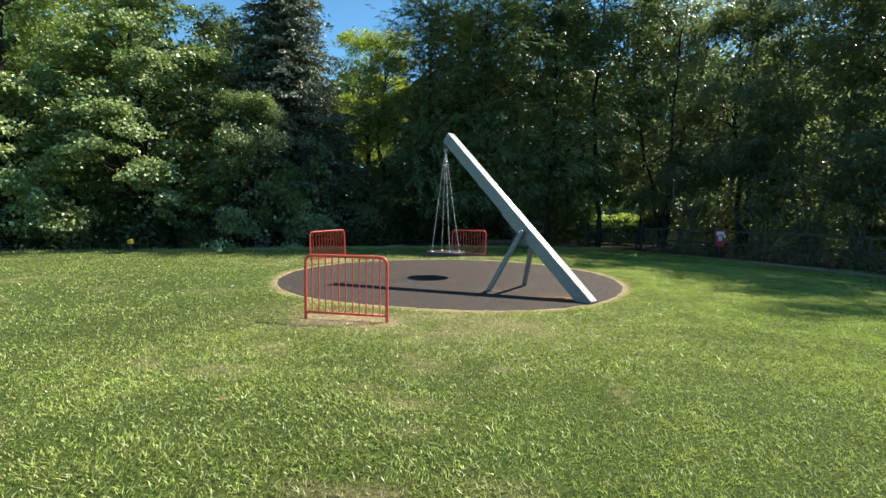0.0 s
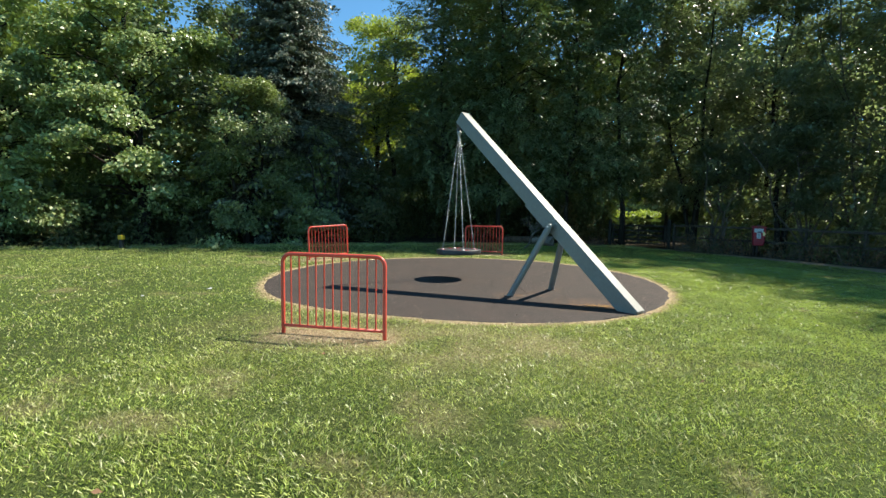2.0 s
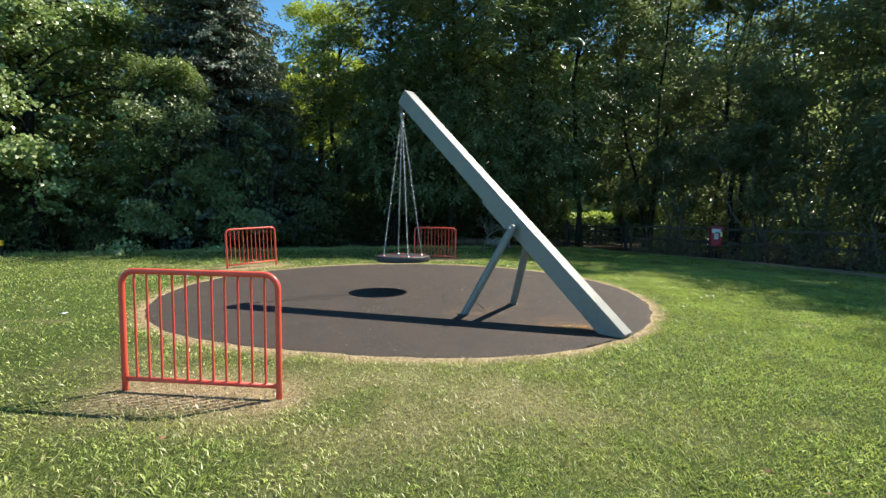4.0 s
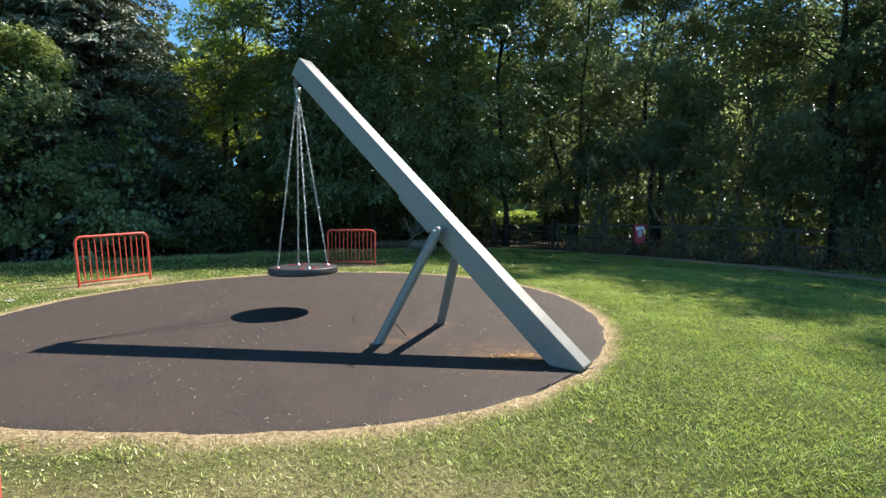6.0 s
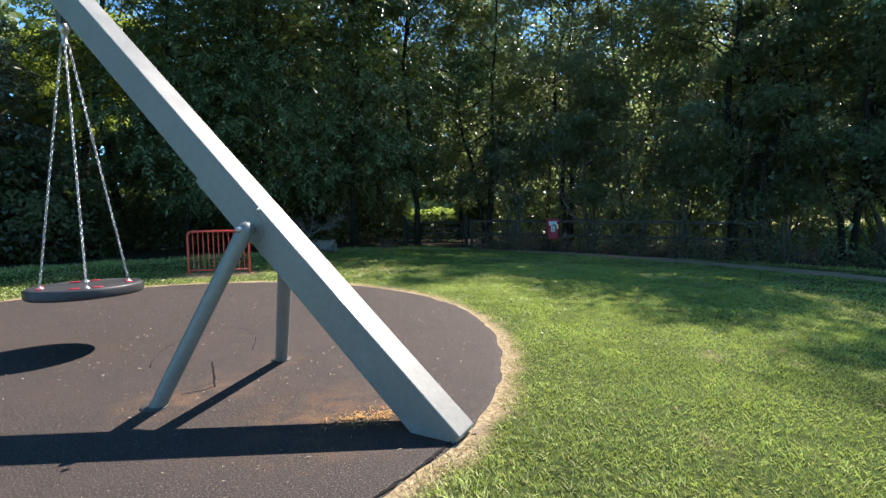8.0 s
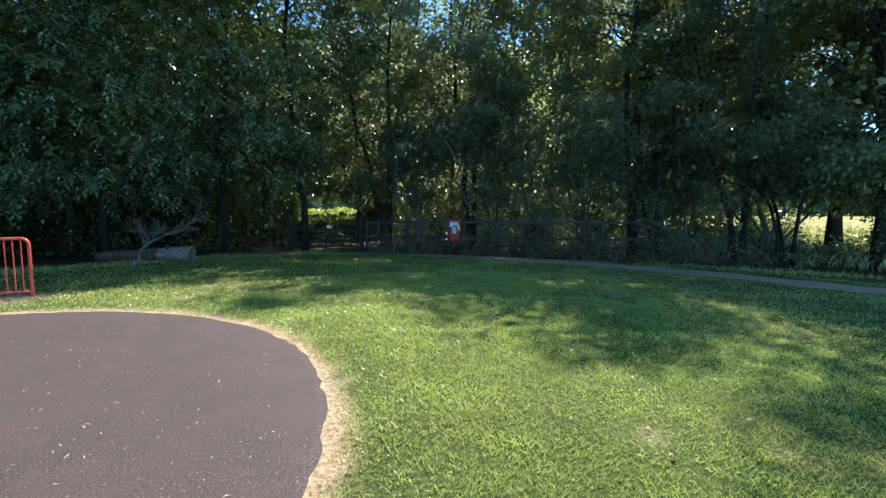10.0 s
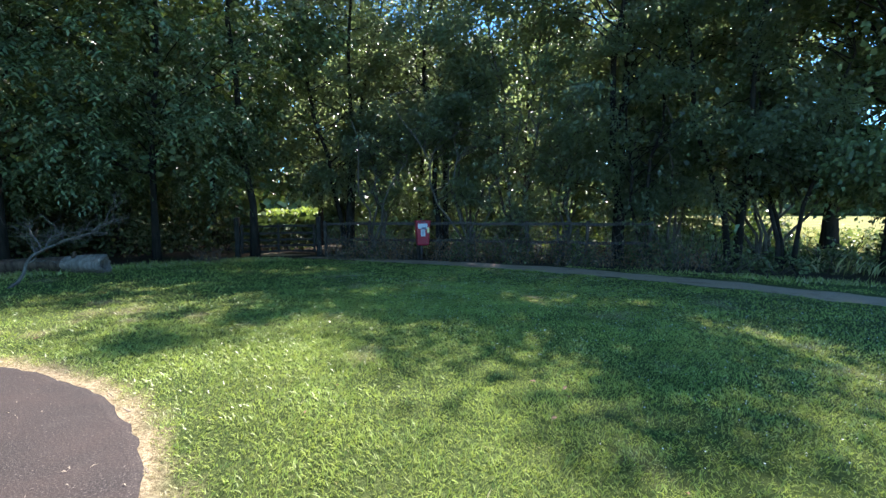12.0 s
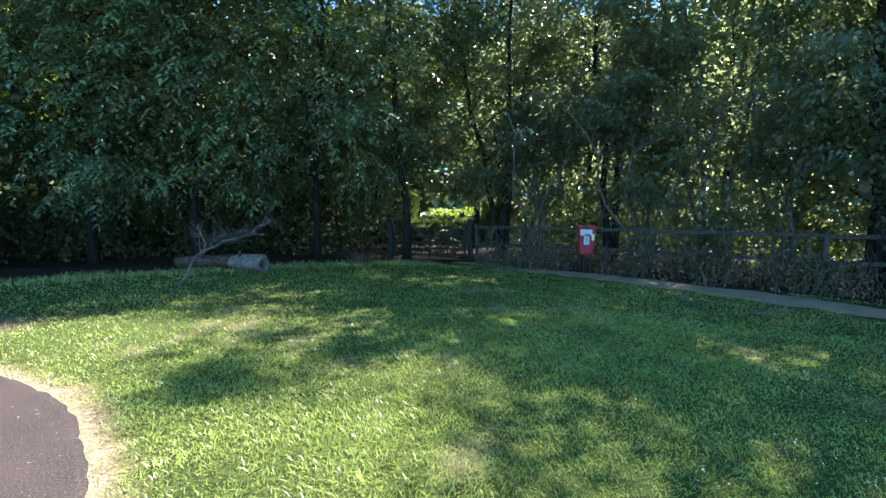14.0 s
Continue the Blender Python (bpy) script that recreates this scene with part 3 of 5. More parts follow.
# ---------------------------------------------------------------- red tube barriers
def build_barrier():
    b = empty("guard_barrier", 0, 0, 0, "red painted tubular steel guard barrier set in the grass", "barrier", "barriers round the swing")
    half, top, low, r, bend = 0.65, 0.985, 0.105, 0.024, 0.11
    pts = [(-half, 0, -0.25), (-half, 0, 0.2)]
    for k in range(7):
        a = math.pi - k * math.pi / 12
        pts.append((-half + bend + bend * math.cos(a), 0, top - bend + bend * math.sin(a)))
    pts += [(-0.2, 0, top), (0.2, 0, top)]
    for k in range(7):
        a = math.pi / 2 - k * math.pi / 12
        pts.append((half - bend + bend * math.cos(a), 0, top - bend + bend * math.sin(a)))
    pts += [(half, 0, 0.2), (half, 0, -0.25)]
    tube_part("frame_tube", [tube_arrays(pts, r, 14)], RED_PAINT, b, "bent red tube frame")
    tube_part("bottom_rail", [tube_arrays([(-half + 0.01, 0, low), (0, 0, low), (half - 0.01, 0, low)], 0.019, 12)], RED_PAINT, b)
    n = 11
    shared = None
    for k in range(n):
        x = -half + (k + 1) * 2 * half / (n + 1)
        if shared is None:
            v, f = tube_arrays([(0, 0, low), (0, 0, low + 0.03), (0, 0, 0.5), (0, 0, top - 0.03), (0, 0, top - 0.004)], [0.013, 0.0095, 0.0095, 0.0095, 0.013], 10)
            shared = array_mesh("bar", v, f, RED_PAINT, True)
        bar = child(new("bar", shared), b)
        bar.location = (x, 0, 0)
    return b


FIRST_BARRIER = build_barrier()


def barrier_pose(ends, lean=0.0):
    (ax, ay), (bx, by) = ends
    x, y = (ax + bx) / 2, (ay + by) / 2
    return pose(x, y, float(land(x, y)) - 0.005, 0, lean, math.degrees(math.atan2(by - ay, bx - ax)))


FIRST_BARRIER.matrix_world = barrier_pose(BARRIERS[0])
LEANING = copy_thing(FIRST_BARRIER, barrier_pose(BARRIERS[1], -2.2))
tagged(LEANING, "red painted tubular steel guard barrier leaning slightly in the grass")
copy_thing(FIRST_BARRIER, barrier_pose(BARRIERS[2]))


# ---------------------------------------------------------------- fallen log and dead branch
def build_log():
    a, b = Vector((-1.35, 25.0, 0.10)), Vector((1.17, 23.75, 0.14))
    log = empty("fallen_log", 0.05, 24.42, float(land(0.05, 24.4)), "hollow fallen tree log lying in the shade of the trees", "log")
    inv = log.matrix_world.inverted()
    rng = np.random.default_rng(5)
    n, sides = 16, 22
    outer, inner = [], []
    ax = np.array(b - a)
    ax /= np.linalg.norm(ax)
    u = np.cross(ax, (0, 0, 1))
    u /= np.linalg.norm(u)
    w = np.cross(u, ax)
    for k in range(n):
        t = k / (n - 1)
        c = np.array(a.lerp(b, t)) + np.array((0, 0, 0.03 * math.sin(3 * t)))
        rad = 0.14 + 0.075 * t + 0.02 * math.sin(9 * t)
        for j in range(sides):
            g = 2 * math.pi * j / sides
            rr = rad * (1 + 0.09 * math.sin(3 * g + 2 * t) + 0.05 * rng.normal())
            outer.append(c + rr * (math.cos(g) * u + math.sin(g) * w) + ax * (0.05 * rng.normal() if k == n - 1 else 0))
            inner.append(c + rr * 0.68 * (math.cos(g) * u + math.sin(g) * w))
    v = np.array([inv @ Vector(p) for p in outer + inner])
    f = []
    for k in range(n - 1):
        for j in range(sides):
            q = (j + 1) % sides
            f.append((k * sides + j, k * sides + q, (k + 1) * sides + q, (k + 1) * sides + j))
            o = n * sides
            f.append((o + k * sides + j, o + (k + 1) * sides + j, o + (k + 1) * sides + q, o + k * sides + q))
    for j in range(sides):
        q, o = (j + 1) % sides, n * sides
        e = (n - 1) * sides
        f.append((e + j, e + q, o + e + q, o + e + j))
        f.append((j, o + j, o + q, q))
    f = np.array(f)
    bare = f.min(1) % (n * sides) >= 10 * sides
    rest, again = np.unique(f[~bare], return_inverse=True)
    used, back = np.unique(f[bare], return_inverse=True)
    child(new("bare_end", array_mesh("bare_end", v[used], back.reshape(-1, 4), BARE_WOOD, True)), log, "pale hollow end that has lost its bark")
    child(new("log_shell", array_mesh("log_shell", v[rest], again.reshape(-1, 4), LOG_BARK, True)), log, "reddish brown barked log")
    stub = [inv @ Vector(p) for p in ((0.5, 24.07, 0.25), (0.52, 24.0, 0.38), (0.55, 23.95, 0.45))]
    tube_part("stub", [tube_arrays(stub, [0.06, 0.045, 0.03], 8)], LOG_BARK, log, "broken branch stub")


build_log()


def twig_tree(start, points, rng, depth, pieces, radius):
    """A bare bough that forks again and again."""
    pieces.append(tube_arrays(points, np.linspace(radius, radius * 0.55, len(points)), 6))
    if depth == 0:
        return
    p = np.asarray(points)
    for _ in range(7 if depth > 2 else 5):
        t = rng.uniform(0.3, 1.0) * (len(p) - 1)
        i = min(int(t), len(p) - 2)
        at = p[i] + (p[i + 1] - p[i]) * (t - i)
        way = p[i + 1] - p[i]
        way /= np.linalg.norm(way)
        way = way * (1, 1, 0.7) + rng.normal(0, 0.5, 3) * (1, 0.7, 0.55)
        way /= np.linalg.norm(way)
        ln = rng.uniform(0.3, 0.65) * (0.5 + 0.5 * depth) * 0.5
        q = [at + way * ln * s + np.array((0, 0, 0.05 * s * s)) + rng.normal(0, 0.045, 3) * s for s in (0, 0.35, 0.7, 1)]
        twig_tree(at, q, rng, depth - 1, pieces, radius * 0.5)


def build_dead_branch():
    g = float(land(0.0, 21.8))
    br = empty("dead_branch", 0.0, 21.8, g, "bare grey dead branch leaning over the fallen log", "branch")
    pts = [(-0.12, -0.05, -0.02), (0.04, 0.0, 0.11), (0.13, 0.03, 0.27), (0.16, 0.08, 0.44), (0.21, 0.2, 0.57), (0.38, 0.45, 0.70), (0.62, 0.75, 0.82), (0.86, 1.05, 0.92), (1.1, 1.3, 0.98), (1.3, 1.5, 0.95)]
    rng = np.random.default_rng(8)
    pieces = []
    twig_tree(None, [np.array(p) for p in pts], rng, 3, pieces, 0.036)
    tube_part("bough", pieces[:1], DEAD_WOOD, br)
    tagged(tube_part("twig_mass", pieces[1:], DEAD_WOOD, br), kind="stuff")


build_dead_branch()


# ---------------------------------------------------------------- bin, marker, fence, gate
def build_bin():
    x, y = 9.88, 24.28
    g = float(land(x, y))
    turn = math.degrees(math.atan2(11.7 - y, 4.0 - x)) + 90 + 8
    b = empty("litter_bin", x, y, g, "red plastic waste bin with white labels by the fence", "bin", turn=turn)
    low, high = 0.50, 1.30
    bm = bmesh.new()
    bmesh.ops.create_cube(bm, size=1, matrix=Matrix.Translation((0, 0, (low + high) / 2)) @ Matrix.Diagonal((0.50, 0.40, high - low, 1)))
    for v in bm.verts:
        if v.co.z < 0.7:
            v.co.x *= 0.82
            v.co.y *= 0.8
    bmesh.ops.bevel(bm, geom=bm.edges[:], offset=0.05, segments=4, affect="EDGES", profile=0.5)
    part("body", bm, BIN_RED, b, "glossy red plastic body", shade=False)
    lid = part("lid", box_bm(0.53, 0.44, 0.07, 0.025, 3, (0, -0.005, high + 0.01)), BIN_RED, b, shade=False)
    part("lid_handle", box_bm(0.18, 0.03, 0.03, 0.01, 2, (0, -0.235, high + 0.005)), DARK_STEEL, lid, shade=False)
    top = part("label_panel", box_bm(0.32, 0.008, 0.17, 0.002, 1, (-0.02, -0.202, 1.155)), WHITE_LABEL, b, "white printed label", shade=False)
    part("print_bar", box_bm(0.15, 0.004, 0.06, 0.001, 1, (0.02, -0.210, 1.09)), GREY_PRINT, top, shade=False)
    low_label = part("label_panel", box_bm(0.15, 0.006, 0.23, 0.002, 1, (-0.01, -0.198, 0.93)), WHITE_LABEL, b, "white notice with grey print", shade=False)
    for k in range(4):
        part("print_bar", box_bm(0.09, 0.004, 0.018, 0.001, 1, (-0.01, -0.203, 0.99 - 0.042 * k)), GREY_PRINT, low_label, shade=False)
    part("side_label", box_bm(0.075, 0.006, 0.18, 0.002, 1, (0.165, -0.199, 1.02)), YELLOW_LABEL, b, "pale yellow sticker", shade=False)
    post = [(0, 0.24, -0.3), (0, 0.24, 0.4), (0, 0.24, 1.42)]
    tube_part("post", [tube_arrays(post, 0.038, 12)], DARK_STEEL, b, "dark steel post")
    for z in (0.62, 1.15):
        part("band", box_bm(0.12, 0.09, 0.035, 0.006, 1, (0, 0.205, z)), DARK_STEEL, b, shade=False)


build_bin()


def build_marker():
    x, y = -14.95, 17.05
    g = float(land(x, y))
    m = empty("marker_post", x, y, g, "short yellow-topped marker post at the edge of the trees", "post")
    part("post", box_bm(0.13, 0.11, 0.62, 0.02, 2, (0, 0, 0.12)), FENCE_WOOD, m, shade=False)
    part("cap", box_bm(0.20, 0.16, 0.17, 0.03, 3, (0, 0, 0.40)), YELLOW_PAINT, m, "weathered yellow cap", shade=False)


build_marker()

FENCE_LINE = [(7.35, 27.25), (8.6, 25.95), (9.95, 24.75), (11.3, 23.5), (12.6, 22.15), (13.85, 20.8), (15.1, 19.4)]


def plank_bm(length, tall, thick, rng):
    bm = bmesh.new()
    bmesh.ops.create_cube(bm, size=1, matrix=Matrix.Diagonal((length, thick, tall, 1)))
    bmesh.ops.subdivide_edges(bm, edges=[e for e in bm.edges if abs(e.verts[0].co.x - e.verts[1].co.x) > 0.1], cuts=5)
    for v in bm.verts:
        v.co.z += 0.012 * math.sin(v.co.x * 3 + rng.uniform(0, 0.6))
        v.co.y += 0.01 * math.sin(v.co.x * 2.1)
    return bm


def build_fence():
    x0, y0 = FENCE_LINE[0]
    f = empty("post_and_rail_fence", x0, y0, float(land(x0, y0)), "weathered wooden post and rail fence half hidden in brambles", "fence")
    inv = f.matrix_world.inverted()
    rng = np.random.default_rng(4)
    for k, (x, y) in enumerate(FENCE_LINE):
        g = float(land(x, y))
        bm = box_bm(0.12, 0.10, 1.65, 0.015, 1, (0, 0, 0.5), inv @ pose(x, y, g, rng.normal(0, 1.2), rng.normal(0, 1.2), 45 + rng.normal(0, 6)))
        part("post", bm, FENCE_WOOD, f, shade=False)
    for (ax, ay), (bx, by) in zip(FENCE_LINE, FENCE_LINE[1:]):
        g = float(land((ax + bx) / 2, (ay + by) / 2))
        ln = math.hypot(bx - ax, by - ay)
        a = math.degrees(math.atan2(by - ay, bx - ax))
        for z in (0.66, 1.24):
            bm = plank_bm(ln + 0.1, 0.09, 0.035, rng)
            off = -0.07
            m = pose((ax + bx) / 2 + off * 0.7, (ay + by) / 2 + off * 0.7, g + z, 0, rng.normal(0, 0.6), a)
            bmesh.ops.transform(bm, matrix=inv @ m, verts=bm.verts)
            part("rail", bm, FENCE_WOOD, f, shade=False)


build_fence()


def build_gate():
    ax, ay, bx, by = 4.45, 28.5, 7.15, 27.45
    g = float(land(5.8, 28.0))
    a = math.degrees(math.atan2(by - ay, bx - ax))
    gt = empty("field_gate", (ax + bx) / 2, (ay + by) / 2, g, "closed wooden five-bar field gate in deep shade", "gate", turn=a)
    ln = math.hypot(bx - ax, by - ay) - 0.25
    rng = np.random.default_rng(6)
    for z in (0.22, 0.42, 0.64, 0.88, 1.14):
        bm = plank_bm(ln, 0.08, 0.03, rng)
        bmesh.ops.translate(bm, vec=(0, 0, z), verts=bm.verts)
        part("bar", bm, GATE_WOOD, gt, shade=False)
    for x in (-ln / 2 + 0.05, 0.0, ln / 2 - 0.05):
        part("stile", box_bm(0.08, 0.04, 1.06, 0.008, 1, (x, -0.037, 0.68)), GATE_WOOD, gt, shade=False)
    for x in (-ln / 2 - 0.12, ln / 2 + 0.12):
        part("gate_post", box_bm(0.17, 0.17, 1.85, 0.02, 2, (x, 0, 0.55)), GATE_WOOD, gt, shade=False)


build_gate()


def build_far_fence():
    f = empty("field_fence", 10.0, 58.0, -0.36, "pale timber fence in the sunlit field beyond the trees", "fence")
    rng = np.random.default_rng(14)
    for k in range(12):
        part("post", box_bm(0.14, 0.12, 1.3, 0.015, 1, (-10 + 2.2 * k, 0, 0.55)), FENCE_WOOD, f, shade=False)
    for z in (0.5, 1.0):
        bm = plank_bm(25, 0.12, 0.04, rng)
        bmesh.ops.translate(bm, vec=(2, -0.08, z), verts=bm.verts)
        part("rail", bm, FENCE_WOOD, f, shade=False)


build_far_fence()


# ---------------------------------------------------------------- trees
def unit(v):
    return v / (np.linalg.norm(v, axis=1, keepdims=True) + 1e-9)


def leaf_arrays(c, nrm, axis, length, width, fold=0.18):
    """Folded four-cornered leaves at c with normals nrm, growing along axis."""
    axis = unit(axis - nrm * (axis * nrm).sum(1, keepdims=True))
    side = np.cross(nrm, axis)
    L, W = length[:, None], width[:, None]
    base = c - axis * L * 0.5
    tip = c + axis * L * 0.5 - nrm * L * 0.12
    mid = c + nrm * L * fold * 0.5 - axis * L * 0.05
    v = np.stack([base, mid + side * W * 0.5, tip, mid - side * W * 0.5], 1).reshape(-1, 3)
    return v, np.arange(len(c) * 4, dtype=np.int32).reshape(-1, 4)


def crown_leaves(rng, cents, sizes, per, leaf, centre, droop=0.5, flat=0.55, slim=0.62, spray=0.0):
    """Leaves in flattened clumps round the given centres."""
    k = len(cents)
    idx = np.repeat(np.arange(k), per)
    n = len(idx)
    off = rng.normal(0, 1, (n, 3))
    off = unit(off) * rng.uniform(0.1, 1.0, (n, 1)) ** 0.55
    size = sizes[idx][:, None]
    out = unit((cents - centre) * (1, 1, 0.35) + 1e-6)[idx]
    c = cents[idx] + off * size * (1, 1, flat)
    c[:, 2] -= (np.linalg.norm(off[:, :2], axis=1) ** 2) * size[:, 0] * 0.35 * droop
    if spray:
        c += out * rng.uniform(-0.6, 0.9, (n, 1)) * size * spray
    nrm = unit(np.array((0, 0, 1.0)) * 0.9 + out * 0.55 + rng.normal(0, 0.55, (n, 3)))
    axis = unit(off * (1, 1, 0.3) + out * 0.7 + np.array((0, 0, -droop)) + rng.normal(0, 0.4, (n, 3)))
    ln = leaf * rng.uniform(0.6, 1.35, n)
    return leaf_arrays(c, nrm, axis, ln, ln * slim * rng.uniform(0.8, 1.2, n))


def spray_leaves(rng, cents, sizes, per, leaf, centre, slim):
    """Long leaflets in two ranks along arching, hanging sprays."""
    rank = 11
    k = np.repeat(np.arange(len(cents)), max(1, per // rank))
    n = len(k)
    out = unit((cents - centre) * (1, 1, 0.2) + 1e-6)[k]
    way = unit(out * 1.1 + rng.normal(0, 0.7, (n, 3)) * (1, 1, 0.3) + (0, 0, 0.10))
    start = cents[k] + rng.normal(0, 0.5, (n, 3)) * sizes[k][:, None] * (1, 1, 0.28)
    length = leaf * rng.uniform(3.4, 5.6, n)
    t = np.linspace(0.1, 1.0, rank)[None, :, None]
    L = length[:, None, None]
    drop = rng.uniform(0.15, 0.6, n)[:, None, None]
    p = start[:, None] + way[:, None] * L * t - np.array((0, 0, 1.0)) * L * drop * t ** 2
    flow = way[:, None] - np.array((0, 0, 1.0)) * 2 * drop * t
    flow /= np.linalg.norm(flow, axis=2, keepdims=True)
    side = np.cross(flow, np.broadcast_to((0, 0, 1.0), flow.shape))
    side /= np.linalg.norm(side, axis=2, keepdims=True) + 1e-6
    sign = np.where(np.arange(rank) % 2, 1.0, -1.0)[None, :, None]
    sign = np.broadcast_to(sign, p.shape[:2] + (1,)).copy()
    sign[:, -1] = 0
    axis = flow * 0.65 + side * sign * 0.8 - np.array((0, 0, 0.22))
    nrm = np.cross(side, flow) + rng.normal(0, 0.2, p.shape)
    m = n * rank
    ln = leaf * rng.uniform(0.7, 1.2, m)
    axis, nrm = unit(axis.reshape(m, 3)), unit(nrm.reshape(m, 3))
    return leaf_arrays(p.reshape(m, 3) + axis * ln[:, None] * 0.5, nrm, axis, ln, ln * slim)


def limb(a, b, r0, r1, rng, sag=0.12, n=6):
    t = np.linspace(0, 1, n)[:, None]
    a, b = np.array(a), np.array(b)
    ln = np.linalg.norm(b - a)
    p = a + (b - a) * t + np.array((0, 0, 1)) * (np.sin(t * math.pi) * sag * ln)
    p[1:-1] += rng.normal(0, 0.03 * ln, (n - 2, 3))
    return tube_arrays(p, np.linspace(r0, r1, n), 6 if r0 > 0.03 else 4, cap=False)


def build_tree(name, x, y, h, r, base, clumps, per, leaf, mat, label, seed, bark=None, trunk=0.18, stems=1, shape=0.75, clump=0.75, droop=0.5,
               flat=0.55, slim=0.62, squash=1.0, spray=0.0, category="tree", group="trees of the wood edge", hollow=0.5, ivy=False, full=0.55, splay=0.35, pinnate=False, lobe=0.0, core=0):
    rng = np.random.default_rng(seed)
    g = float(land(x, y))
    t = empty(name, x, y, g, label, category, group)
    bark = bark or BARK
    # clump centres in an uneven crown
    u = rng.uniform(0, 1, clumps * 3)
    prof = np.sin(math.pi * np.clip(u, 0.02, 0.985) ** shape) ** full
    keep = rng.uniform(0, 1, len(u)) < prof
    u, prof = u[keep][:clumps], prof[keep][:clumps]
    a = rng.uniform(0, 2 * math.pi, len(u))
    lobes = 1 + 0.22 * np.sin(3 * a + seed) * np.cos(5 * u + seed) + 0.16 * np.sin(5 * a + 9 * u + 2 * seed)
    rr = r * prof * lobes * (hollow + (1 - hollow) * np.sqrt(rng.uniform(0, 1, len(u))))
    cents = np.stack([rr * np.cos(a), rr * np.sin(a) * squash, base + (h - base) * u], -1)
    if lobe:                                         # boughs stand out as rounded masses with gaps between
        count = max(8, len(u) // 9)
        heads = cents[:count] * (0.80, 0.80, 1.0)
        which = rng.integers(count, size=len(u))
        bulk = lobe * rng.uniform(0.65, 1.25, count)
        way = unit(rng.normal(0, 1, (len(u), 3)) + (0, 0, 0.35))
        cents = heads[which] + way * (bulk[which] * rng.uniform(0.55, 1.0, len(u)))[:, None] * (1, 1, 0.7)
        cents[:, 2] = np.maximum(cents[:, 2], base * 0.7 + 0.15)
    sizes = clump * rng.uniform(0.6, 1.3, len(u))
    middle = np.array((0, 0, base + (h - base) * 0.45))
    v, f = spray_leaves(rng, cents, sizes, per, leaf, middle, slim) if pinnate else crown_leaves(rng, cents, sizes, per, leaf, middle, droop, flat, slim, spray)
    if core:                                         # larger inner leaves, added to block sky and light through the crown
        w = rng.uniform(0.04, 0.94, core)
        b = rng.uniform(0, 2 * math.pi, core)
        q = r * np.sin(math.pi * w ** shape) ** full * rng.uniform(0.05, 0.52 if pinnate else 0.66, core)
        c = np.stack([q * np.cos(b), q * np.sin(b) * squash, base + (h - base) * w], -1)
        big = max(leaf * 1.35, 0.2) * rng.uniform(0.6, 1.3, core)
        v, f = join_arrays([(v, f), leaf_arrays(c, unit(rng.normal(0, 1, (core, 3)) + (0, 0, 0.3)), rng.normal(0, 1, (core, 3)), big, big * 0.7)])
    child(new("crown", array_mesh("crown", v, f, mat)), t)
    # stems and limbs
    tops = []
    for s in range(stems):
        ang = 2 * math.pi * s / stems + rng.uniform(0, 1)
        spread = 0.0 if stems == 1 else r * rng.uniform(splay * 0.5, splay * 1.5)
        n = 9
        z = np.linspace(-0.15, h * (0.86 if stems == 1 else rng.uniform(0.65, 0.85)), n)
        w = (z.clip(0) / h) ** 1.2
        foot = 0.0 if stems == 1 else 0.16
        p = np.stack([np.cos(ang) * (foot + spread * w), np.sin(ang) * (foot + spread * w), z], -1)
        p[2:, :2] += np.cumsum(rng.normal(0, 0.17, (n - 2, 2)), 0)
        rad = trunk * (1 - 0.85 * (z.clip(0) / h))
        rad[0] *= 1.45
        rad[1] *= 1.05
        child(new("trunk", array_mesh("trunk", *tube_arrays(p, rad, 10), bark, True)), t)
        tops.append(p)
    twigs = []
    for q, c in enumerate(cents[rng.permutation(len(cents))[:min(len(cents), 70)]]):
        p = tops[rng.integers(len(tops))]
        zt = np.clip(c[2] - np.hypot(c[0], c[1]) * rng.uniform(0.25, 0.7), 0.25 * h * (0.2 if stems > 1 else 0.6), p[-1, 2])
        k = np.interp(zt, p[:, 2], np.arange(len(p)))
        i = min(int(k), len(p) - 2)
        at = p[i] + (p[i + 1] - p[i]) * (k - i)
        arm = limb(at, c, trunk * (0.34 if q < 9 else 0.2) * (1 - 0.5 * zt / h) + 0.008, 0.006, rng)
        if q < 9:
            child(new("limb", array_mesh("limb", *arm, bark, True)), t)
        else:
            twigs.append(arm)
    tagged(child(new("twig_mass", array_mesh("twig_mass", *join_arrays(twigs), bark, True)), t), kind="stuff")
    if ivy:
        m = 420
        zz = rng.uniform(0.0, 2.1, m)
        aa = rng.uniform(0, 2 * math.pi, m)
        rad = trunk * 1.1 + rng.uniform(0, 0.22, m) * (0.4 + np.sin(zz * 4 + aa) ** 2)
        c = np.stack([rad * np.cos(aa), rad * np.sin(aa), zz], -1)
        nrm = unit(np.stack([np.cos(aa), np.sin(aa), 0.3 + 0 * aa], -1) + rng.normal(0, 0.4, (m, 3)))
        v, f = leaf_arrays(c, nrm, rng.normal(0, 1, (m, 3)) + (0, 0, -0.5), rng.uniform(0.07, 0.14, m), rng.uniform(0.06, 0.12, m))
        child(new("ivy", array_mesh("ivy", v, f, LEAF_BRAMBLE_SHADE)), t, "dark ivy on the trunk")
    return t


